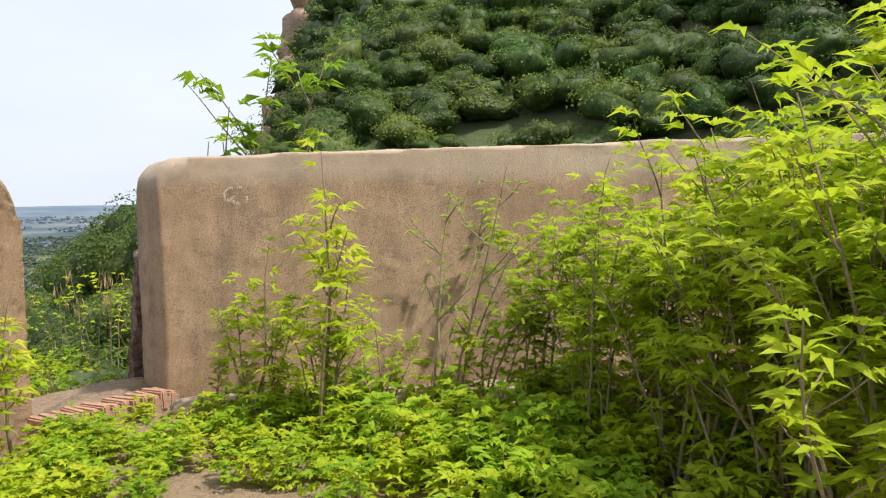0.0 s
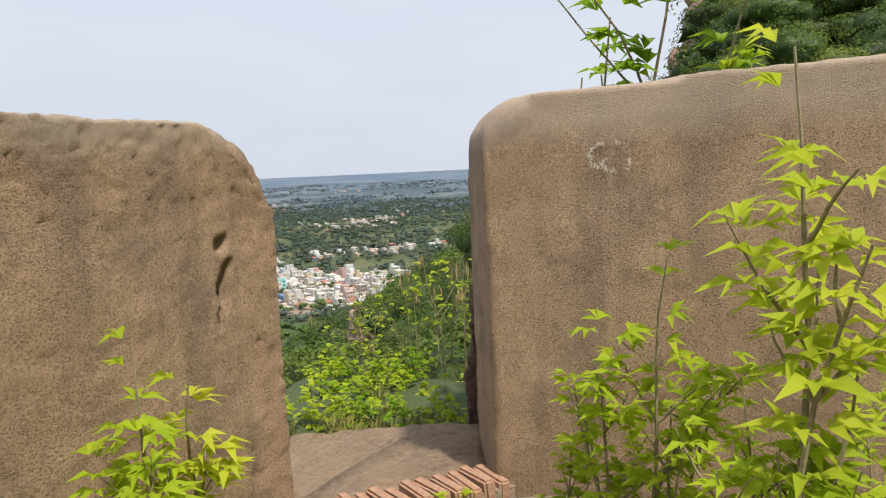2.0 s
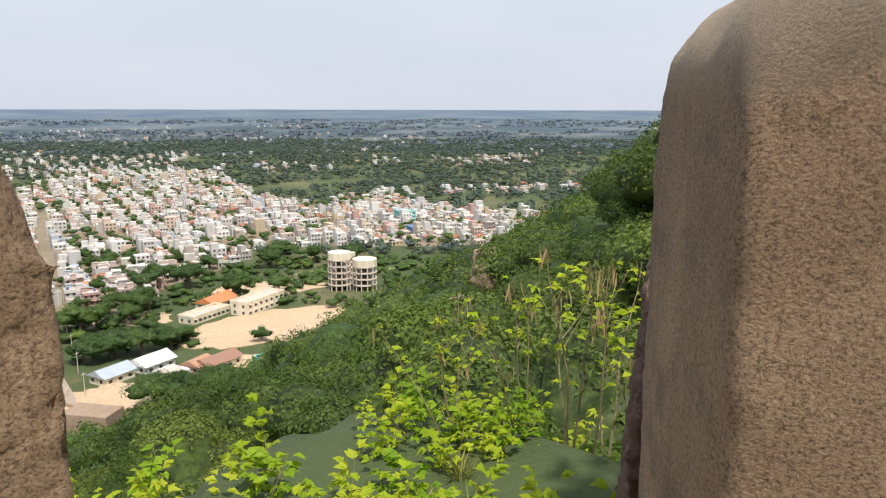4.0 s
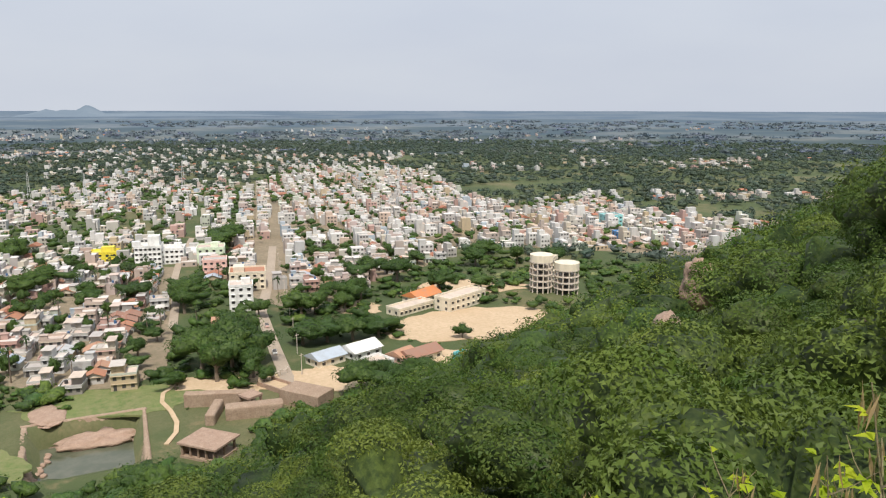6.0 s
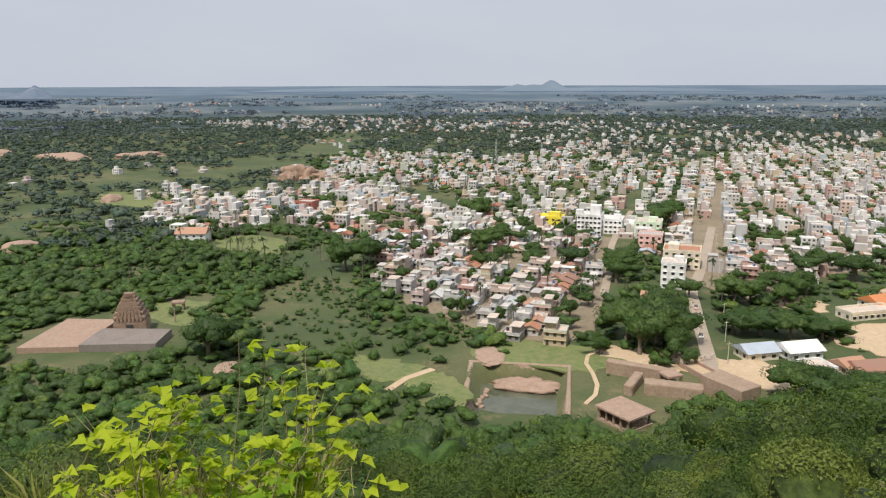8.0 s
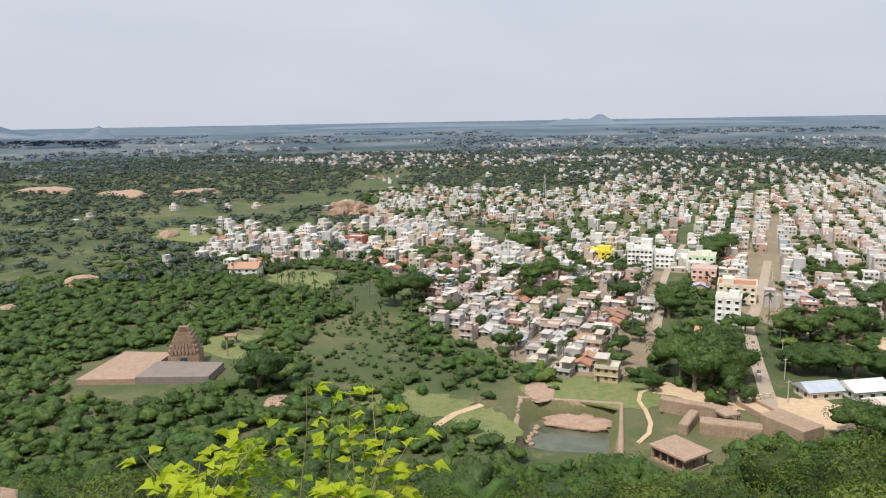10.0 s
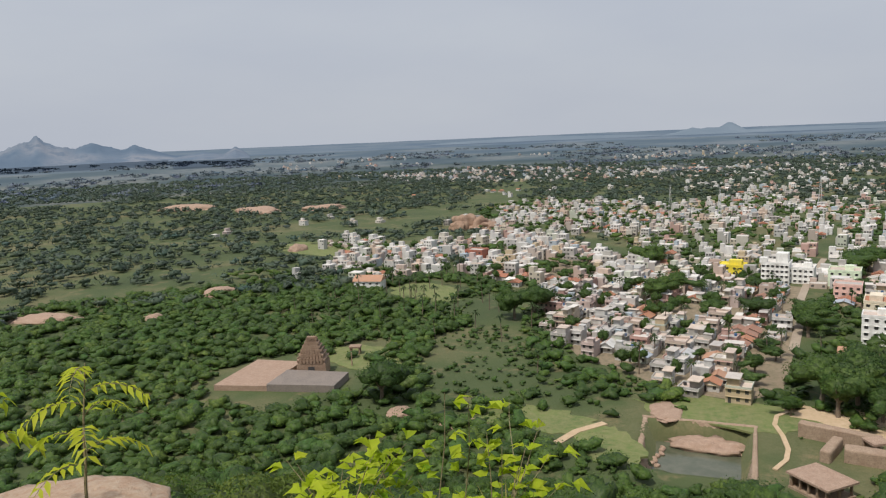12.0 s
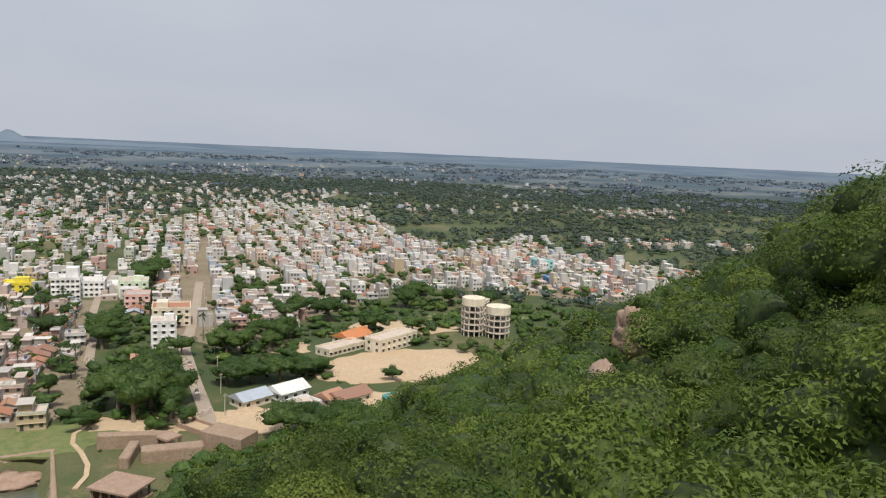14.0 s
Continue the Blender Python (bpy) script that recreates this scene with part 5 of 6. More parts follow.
masonry("fort_gate_wall_4", "old stone enclosure wall below the street", [(-6, 6, -1.4, 1.4, -1, 3.2)], m=pose(-205, 62, PLAIN, 0, 0, 150))
porch = thing("gate_porch", "small stone gate porch with dark opening", "porch", at=pose(-206, 73, PLAIN, 0, 0, 20))
b = Build()
b.box(-2.4, 2.4, -2.6, 2.6, 3.6, 4.2)
part("roof", b, M_boulder, porch)
for i in (-2, 2):
    for j in (-2.1, 2.1):
        b = Build()
        b.box(i - 0.3, i + 0.3, j - 0.3, j + 0.3, -0.3, 3.6)
        part("pillar", b, M_temple, porch)
br = thing("bridge", "straight sandy causeway between low parapets", "bridge", at=pose(-212, 87, PLAIN, 0, 0, 20))
b = Build()
b.box(-11, 9, -2.8, 2.8, -0.5, 0.7)
part("deck", b, M_sand, br)
for s in (-3.1, 2.7):
    b = Build()
    b.box(-11, 9, s, s + 0.4, -0.5, 1.6)
    part("parapet", b, M_boulder, br)
arch = thing("street_arch", "low painted gateway rail across the street", "gateway", at=pose(-225, 88.5, PLAIN, 0, 0, 20))
for s in (-4.5, -1.5, 1.5, 4.5):
    b = Build()
    b.box(-0.25, 0.25, s - 0.25, s + 0.25, 0, 2.4)
    part("post", b, M_concrete, arch)
b = Build()
b.box(-0.15, 0.15, -4.75, 4.75, 1.7, 2.0)
part("rail", b, M_concrete, arch)

# temple with stepped gate tower
flat_patch("temple_court", [(-236, -133), (-267, -131), (-266, -112), (-237, -113)], PLAIN + 2.0, M_boulder, "pale paved temple court", "court", 3)
flat_patch("temple_roof", [(-237, -113), (-254, -112.5), (-253, -88), (-238, -88)], PLAIN + 2.6, M_slab, "dark weathered stone temple roof", "roof", 3.6)
gop = thing("temple_tower", "stepped carved stone temple gate tower", "temple", at=pose(-259, -104, PLAIN, 0, 0, 10))
b = Build()
b.box(-4.2, 4.2, -5.4, 5.4, 0, 4.6)
part("base", b, M_temple, gop)
b = Build()
b.box(4.1, 4.35, -1.2, 1.2, 0.6, 3.6)
part("doorway", b, M_dark, gop)
z = 4.6
for k in range(6):
    f = 1 - k * 0.125
    hh = 1.75 - k * 0.12
    b = Build()
    b.box(-3.9 * f, 3.9 * f, -5.0 * f, 5.0 * f, z, z + hh * 0.62)
    b.box(-4.2 * f, 4.2 * f, -5.3 * f, 5.3 * f, z + hh * 0.62, z + hh)
    for s in range(-3, 4):
        b.box(4.0 * f, 4.4 * f, s * 1.3 * f - 0.4, s * 1.3 * f + 0.4, z + 0.1, z + hh * 1.25)
    for s in (-1, 0, 1):
        b.box(s * 2.4 * f - 0.4, s * 2.4 * f + 0.4, -5.5 * f, -5.1 * f, z + 0.1, z + hh * 1.25)
    part("tier", b, M_temple, gop)
    z += hh
b = Build()
for s in (-1.4, -0.7, 0, 0.7, 1.4):
    b.tube([(0, s, z), (0, s, z + 0.7), (0, s, z + 1.1)], [0.55, 0.6, 0.15], 8)
part("finials", b, M_temple, gop)
shrine = thing("small_shrine", "small ruined stone shrine with pillars", "shrine", at=pose(-284, -96, PLAIN, 0, 0, 10))
for i in (-1.4, 1.4):
    for j in (-1.8, 1.8):
        b = Build()
        b.box(i - 0.3, i + 0.3, j - 0.3, j + 0.3, 0, 2.8)
        part("pillar", b, M_temple, shrine)
b = Build()
b.box(-2, 2, -2.4, 2.4, 2.8, 3.5)
part("roof", b, M_temple, shrine)
b = Build()
b.tube([(0, 0, 0), (0, 0, 5.5)], [0.3, 0.22], 8)
tagged(new("stone_pillar", b.mesh("stone_pillar", M_boulder)), "single tall pale stone pillar beside the temple", "pillar").matrix_world = pose(-268, -92, PLAIN)

# boulders and bare rock
def boulder(name, label, at, size, seed, mat, rough=0.35, turn=0, tilt=0, sub=4):
    ob = new(name, rock_mesh(name, size, seed, mat, rough, sub))
    ob.matrix_world = pose(*at, tilt, 0, turn)
    return tagged(ob, label, "rock", kind="")


for k, (x, y, sx, sy, sz) in enumerate([(-684, -124, 11, 12, 13), (-680, -112, 10, 12, 10), (-674, -102, 9, 11, 6), (-672, -128, 8, 9, 7)]):
    boulder("red_outcrop", "big bare reddish rock outcrop behind houses", (x, y, PLAIN + 1), (sx, sy, sz), 12 + k, M_granite, 0.55, 40 * k)
boulder("hill_boulder", "pale pink granite boulder standing in the scrub", (-54.6, 75.2, -17.9), (2.2, 2.2, 3.2), 3, M_boulder, 0.5, 20, 12)
boulder("hill_slab", "sloping bare granite slab in the scrub", (-36.4, 47.0, -13.9), (1.1, 4.8, 1.3), 6, M_boulder, 0.25, 40, -4)
for k, (x, y, sx, sy, sz) in enumerate([(-330, -282, 9, 22, 3.5), (-335, -224, 6, 7, 3), (-398, -220, 8, 12, 4), (-345, -196, 4, 5, 2.5), (-880, -430, 22, 40, 8), (-930, -560, 22, 42, 8), (-900, -350, 14, 30, 7), (-300, 262, 3, 4, 2.2), (-292, 274, 3, 4, 2.2), (-560, -240, 10, 6, 6), (-222, -60, 5, 4, 1.6), (-214, -40, 4, 6, 1.4), (-232, 22, 5, 8, 0.9)]):
    boulder("bare_rock", "bare weathered pink rock among scrub", (x, y, ground_at(x, y) - sz * 0.1), (sx, sy, sz), k + 60, M_boulder, 0.3, k * 37)


def cliff():
    """The bare granite cliff edge of the hilltop."""
    for k, (az, r, size, z) in enumerate([(11.2, 128, (2.4, 5, 6), 14), (9.8, 127, (3.0, 6, 6), 21), (8.0, 126, (3.8, 8, 7), 28), (5.9, 128, (4.4, 9, 8), 36), (3.6, 130, (5, 9, 9), 44)]):
        x, y = on_slope(az, r)
        boulder("cliff_rock", "steep bare granite cliff of the hilltop", (x, y, z), size, k + 80, M_granite, 0.32, 30 * k, 8)


cliff()


def far_hill(name, spans, d, mat, label):
    """A distant ridge: a lumpy heightfield strip whose crest follows broad peaks."""
    v, f = [], []
    a0, a1 = min(s[0] - s[1] for s in spans), max(s[0] + s[1] for s in spans)
    na, nd = 120, 14
    for j in range(nd):
        q = j / (nd - 1)
        for i in range(na):
            a = a0 + (a1 - a0) * i / (na - 1)
            h = max(hh * max(0.0, 1 - abs(a - c) / w) ** p for c, w, hh, p in spans)
            ridge = math.sin(math.pi * q) ** 1.2
            n1 = noise.noise(Vector((a * 1.3, q * 4, 1))) * 0.16 + noise.noise(Vector((a * 4, q * 9, 5))) * 0.08
            rr = d + (q - 0.5) * 700
            x, y = on_slope(a, rr)
            v.append((float(x), float(y), -45 + h * ridge * (1 + n1)))
    for j in range(nd - 1):
        for i in range(na - 1):
            f.append((j * na + i, j * na + i + 1, (j + 1) * na + i + 1, (j + 1) * na + i))
    tagged(new(name, faces_mesh(name, v, f, [mat], smooth=True)), label, "hill", kind="structure")


# blue-grey base colours and emission stand in for haze over the hills
M_hill = painted_haze_material("hazed_far_hill_rock", (0.035, 0.055, 0.075), (0.065, 0.085, 0.105), (0.14, 0.14, 0.145), (0.33, 0.43, 0.60), 0.34)
M_hill2 = painted_haze_material("hazed_farthest_hill", (0.05, 0.07, 0.09), (0.06, 0.08, 0.10), (0.08, 0.10, 0.12), (0.38, 0.46, 0.56), 0.45)
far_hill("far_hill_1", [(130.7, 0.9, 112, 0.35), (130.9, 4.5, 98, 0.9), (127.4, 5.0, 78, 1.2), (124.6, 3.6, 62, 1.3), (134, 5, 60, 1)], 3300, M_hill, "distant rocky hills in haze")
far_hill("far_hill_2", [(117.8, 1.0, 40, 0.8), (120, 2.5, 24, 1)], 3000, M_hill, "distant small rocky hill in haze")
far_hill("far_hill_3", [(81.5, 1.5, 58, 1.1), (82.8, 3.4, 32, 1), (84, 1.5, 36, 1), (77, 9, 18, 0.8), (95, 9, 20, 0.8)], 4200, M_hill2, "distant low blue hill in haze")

# ---------------------------------------------------------------- trees of the plain
def tree_thing(name, label, seed, leaves=1500, size=0.045, group="town trees"):
    rg = np.random.default_rng(seed)
    ob = thing(name, label, "tree", group)
    form = lobes_of(rg, 12)
    p, d = blob_points(leaves, rg, 12, 0.8, form)
    p[:, 2] += 0.25
    part("crown", quads_mesh("crown", sprays(p, d, size, rg), [M_tree]), M_tree, ob)
    c = crown_core(rg, form, 4, 0.8)
    c[:, 2] += 0.25
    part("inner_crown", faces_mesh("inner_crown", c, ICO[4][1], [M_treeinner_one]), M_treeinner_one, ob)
    b = Build()
    b.tube([(0, 0, -1.0), (0.02, 0, -0.4), (0.0, 0.03, 0.2)], [0.10, 0.07, 0.05], 7)
    for q in range(4):
        a = q * 1.6 + seed
        b.tube([(0, 0, -0.35), (math.cos(a) * 0.25, math.sin(a) * 0.25, 0.0), (math.cos(a) * 0.5, math.sin(a) * 0.5, 0.35)], [0.05, 0.035, 0.01], 5)
    part("trunk", b, M_bark, ob)
    return ob


TREES = [tree_thing("tree", "dark green broad leaved tree with a rounded crown", 900 + k) for k in range(5)]
spots = []
BIG = [(-245, 70, 9, 8), (-238, 78, 9, 8), (-232, 71, 8, 7.5), (-252, 80, 8, 8), (-244, 86, 8, 7), (-262, 84, 8, 7), (-272, 90, 7, 6), (-229, 82, 6, 6), (-252, 109, 7, 5), (-250, 118, 7, 5), (-247, 127, 7, 5), (-245, 137, 7, 4.5), (-256, 114, 6, 5), (-284, 122, 7, 6.5),
       (-288, 130, 6, 6), (-284, 142, 5, 5), (-295, 150, 7, 6), (-300, 158, 7, 6), (-292, 196, 7, 6), (-283, 214, 6, 5), (-229, -68, 8.5, 8), (-226, 163, 3.5, 3), (-232, 58, 4, 3.5), (-222, 83, 3, 3), (-330, 172, 7, 6), (-322, 190, 8, 6.5), (-338, 184, 7, 6), (-320, 84, 8, 6), (-336, 88, 8, 6),
       (-348, 92, 7, 6), (-196, 104, 7, 6), (-190, 112, 7, 5.5), (-200, 114, 6, 5), (-186, 122, 7, 5), (-296, 108, 5, 5), (-330, 245, 7, 6), (-345, 262, 8, 6), (-322, 268, 7, 6), (-310, 285, 7, 5), (-350, 70, 7, 6), (-352, -30, 9, 8), (-345, -38, 8, 8), (-400, 40, 10, 7), (-385, 30, 9, 7), (-450, 140, 10, 8), (-462, 150, 10, 8), (-480, 30, 10, 8)]
spots += BIG
green_cells = []
for i in range(-90, 91):
    for j in range(-90, 91):
        u, v = i * 10.6 + rt.uniform(-4, 4), j * 11.8 + rt.uniform(-4, 4)
        x, y = -480 + u * ca - v * sa, 130 + u * sa + v * ca
        full = fullness(x, y)
        if full > 0.25 and street_gap(x, y) > 7 and not any(math.hypot(x - a, y - b) < q * 0.8 for a, b, q in KEEP):
            g = town_green(x, y)
            if g > (0.20 if full > 0.85 else 0.12) or rt.random() < 0.58 + 0.4 * (1 - full):
                green_cells.append((math.hypot(x, y), x, y, rt.uniform(2.2, 4.6) * (1.2 if g > 0.2 else 0.82), rt.uniform(2.4, 4.4)))
green_cells.sort()
spots += [q[1:] for q in green_cells[:190]]
for k, (x, y, w, h) in enumerate(spots):
    m = Matrix.Translation((x, y, ground_at(x, y) + h * 0.95)) @ pose(0, 0, 0, 0, 0, rt.uniform(0, 360)) @ Matrix.Diagonal((w, w, h, 1))
    o = TREES[k] if k < 5 else copy_thing(TREES[k % 5], Matrix())
    o.matrix_world = m
rest = np.array([q[1:] for q in green_cells[190:]])
scrub_mass("town_groves", "dark green trees standing between the houses", rest[:, 0], rest[:, 1], rest[:, 2], rest[:, 3], 60, 0.09, 31, (M_treemass, M_treeinner), 0.9, level=2)

CLEAR = [(-251, -110, 30), (-205, 31, 27), (-184, 54, 13), (-206, 72, 16), (-212, 87, 14), (-405, -95, 26), (-225, 115, 30), (-205, 140, 18), (-241, 178, 32), (-267, 170, 24), (-220, 95, 14), (-262, 240, 20), (-330, -282, 16), (-398, -220, 10), (-684, -120, 26), (-222, -60, 8), (-290, -95, 12), (-215, -5, 14), (-232, 44, 16), (-560, -205, 45), (-228, 62, 10)]


def forest(n, r0, r1, a0, a1, w0, w1, hr, per, size, seed, name, label, keep_fn, mats=None, level=2):
    x, y, r, a = area_points(n, r0, r1, a0, a1)
    ok = np.ones(n, bool)
    for cx, cy, q in CLEAR:
        ok &= np.hypot(x - cx, y - cy) > q
    ok &= np.array([(fullness(u, v) < 0.25) and street_gap(u, v) > 8 for u, v in zip(x, y)])
    ok &= keep_fn(x, y, r, a)
    x, y = x[ok], y[ok]
    w = rng.uniform(w0, w1, len(x))
    return scrub_mass(name, label, x, y, w, w * rng.uniform(hr * 0.8, hr * 1.2, len(x)), per, size, seed, mats or (M_treemass, M_treeinner), 0.6, level)


forest(9500, 150, 470, 62, 150, 1.8, 4.4, 0.9, 75, 0.08, 41, "foot_woods", "thick dark green woods at the foot of the hill",
       lambda x, y, r, a: (ground_z(x, y) < PLAIN + 6) & ((a > 97) | (r < 205) | (rng.random(len(x)) < 0.42)) & (hash_noise(x, y, 42) > -0.5 - 0.35 * (a > 104)))
forest(900, 200, 420, 30, 62, 2.0, 4.0, 0.9, 80, 0.08, 42, "edge_woods", "green trees between the town and the hill", lambda x, y, r, a: ground_z(x, y) < PLAIN + 5)
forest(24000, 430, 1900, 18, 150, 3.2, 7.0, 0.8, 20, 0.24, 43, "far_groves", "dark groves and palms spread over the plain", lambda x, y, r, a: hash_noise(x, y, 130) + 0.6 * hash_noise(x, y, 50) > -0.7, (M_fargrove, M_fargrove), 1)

forest(6500, 168, 440, 58, 130, 0.6, 2.0, 0.8, 40, 0.09, 44, "meadow_bushes", "small green bushes dotted over the meadows", lambda x, y, r, a: (ground_z(x, y) < PLAIN + 5) & (ground_z(x, y) > PLAIN - 1) & (hash_noise(x, y, 18) > -0.25))
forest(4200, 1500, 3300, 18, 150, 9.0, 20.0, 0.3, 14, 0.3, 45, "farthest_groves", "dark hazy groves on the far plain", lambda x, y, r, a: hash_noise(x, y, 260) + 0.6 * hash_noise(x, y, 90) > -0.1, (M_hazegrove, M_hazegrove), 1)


def palm(seed):
    r = random.Random(seed)
    ob = thing("palm_tree", "tall palm with a tuft of drooping fronds", "palm", "palms of the plain")
    h = r.uniform(7, 11)
    b = Build()
    b.tube([(0, 0, -0.5), (0.3, 0.1, h * 0.5), (0.5, 0.3, h)], [0.24, 0.19, 0.15], 6)
    part("trunk", b, M_bark, ob)
    b = Build()
    for k in range(18):
        a, el = r.uniform(0, 6.28), r.uniform(-0.5, 1.1)
        L = r.uniform(2.2, 3.2)
        c, s = math.cos(a), math.sin(a)
        p = Vector((0.5, 0.3, h))
        side = Vector((-s, c, 0)) * 0.38
        d1 = Vector((c * math.cos(el), s * math.cos(el), math.sin(el)))
        p1, p2 = p + d1 * L * 0.55, p + d1 * L * 0.9 + Vector((0, 0, -L * 0.35))
        b.add([tuple(q) for q in (p, p1 + side, p1 + Vector((0, 0, 0.14)), p1 - side, p2)], [(0, 1, 2), (0, 2, 3), (1, 4, 2), (2, 4, 3)])
    part("fronds", b, M_palm, ob)
    return ob


PALMS = [palm(k) for k in range(4)]
for k in range(84):
    while True:
        if k < 52:
            x, y = rt.gauss(-395, 42), rt.gauss(-95, 42)
        else:
            x, y = rt.uniform(-420, -250), rt.uniform(-40, 130)
        if street_gap(x, y) > 6 and not any(math.hypot(x - a, y - b) < q * 0.75 for a, b, q in KEEP):
            break
    m = pose(x, y, ground_at(x, y), 0, 0, rt.uniform(0, 360))
    if k < 4:
        PALMS[k].matrix_world = m
    else:
        copy_thing(PALMS[k % 4], m)

# far lattice masts
for x, y, h in ((-700, 60, 34), (-720, 105, 30), (-560, 330, 38), (-800, 210, 32)):
    ob = thing("lattice_mast", "slender grey steel lattice mast above the roofs", "mast", "masts", at=pose(x, y, PLAIN))
    for sx, sy in ((-1, -1), (1, -1), (1, 1), (-1, 1)):
        b = Build()
        b.tube([(sx * 1.6, sy * 1.6, 0), (sx * 0.3, sy * 0.3, h)], [0.16, 0.1], 4)
        part("leg", b, M_sheet, ob)
    for k in range(7):
        z, q = h * k / 7, 1.6 - 1.3 * k / 7
        for line in ([(-q, -q, z), (q, -q, z + h / 7)], [(q, -q, z), (q, q, z + h / 7)]):
            b = Build()
            b.tube(line, [0.09, 0.09], 4)
            part("brace", b, M_sheet, ob)


def car(mat, at, turn):
    ob = thing("car", "small parked car in the dusty street", "car", "street cars", at=pose(*at, 0, 0, turn))
    b = Build()
    b.box(-2.0, 2.0, -0.8, 0.8, 0.3, 0.85)
    part("body", b, mat, ob)
    b = Build()
    v = [(-1.3, -0.75, 0.85), (1.0, -0.75, 0.85), (1.0, 0.75, 0.85), (-1.3, 0.75, 0.85), (-0.9, -0.62, 1.45), (0.5, -0.62, 1.45), (0.5, 0.62, 1.45), (-0.9, 0.62, 1.45)]
    b.add(v, [(0, 1, 5, 4), (1, 2, 6, 5), (2, 3, 7, 6), (3, 0, 4, 7), (4, 5, 6, 7)])
    part("cabin", b, M_dark, ob)
    for x in (-1.25, 1.25):
        for y in (-0.8, 0.65):
            b = Build()
            b.tube([(x, y, 0.3), (x, y + 0.15, 0.3)], [0.32, 0.32], 10)
            part("wheel", b, M_tank, ob)
    return ob


car(M_white, (-248, 96.5, PLAIN + 0.3), 164)
car(M_sheet, (-262, 98, PLAIN + 0.3), 166)
car(M_pink, (-281, 106, PLAIN + 0.3), 163)
for k in range(9):
    x, y = STREETS[0][1][0] - k * 21, STREETS[0][1][1] + k * 7.2 + 5.2
    ob = thing("utility_pole", "slim concrete utility pole beside the street", "pole", "street poles", at=pose(x, y, PLAIN, 0, 0, 20))
    b = Build()
    b.tube([(0, 0, 0), (0, 0, 7.5)], [0.16, 0.1], 6)
    part("pole", b, M_concrete, ob)
    b = Build()
    b.box(-0.06, 0.06, -0.9, 0.9, 6.8, 6.95)
    part("crossarm", b, M_concrete, ob)
# ---------------------------------------------------------------- plants on and round the terrace
def leaf_mesh(name, base, way, length, width, mat, rg, fold=0.18, droop=0.3):
    """Pointed folded leaves: base points, directions, lengths; four triangles each."""
    n = len(base)
    way = way / (np.linalg.norm(way, axis=1, keepdims=True) + 1e-9)
    side = np.cross(way, np.array([0, 0, 1.0]) + rg.normal(0, 0.35, (n, 3)))
    side /= np.linalg.norm(side, axis=1, keepdims=True) + 1e-9
    up = np.cross(side, way)
    L, Wd = length[:, None], (length * width)[:, None]
    mid = base + way * L * 0.45 + up * L * 0.03
    tip = base + way * L - np.array([0, 0, 1.0]) * L * droop * rg.uniform(0.3, 1.2, (n, 1))
    v = np.stack([base, mid + side * Wd + up * Wd * fold * 2, mid, mid - side * Wd + up * Wd * fold * 2, tip], 1)
    f = np.array([[0, 2, 1], [0, 3, 2], [1, 2, 4], [2, 3, 4]])
    faces = (f[None] + (np.arange(n) * 5)[:, None, None]).reshape(-1, 3)
    return faces_mesh(name, v.reshape(-1, 3), faces, [mat])


def curve_points(p, d, length, n, r, bend=0.25):
    """A wandering twig."""
    out, d = [Vector(p)], Vector(d).normalized()
    for _ in range(n):
        d = (d + Vector((r.uniform(-bend, bend), r.uniform(-bend, bend), r.uniform(-bend * 0.4, bend * 0.6)))).normalized()
        out.append(out[-1] + d * length / n)
    return out


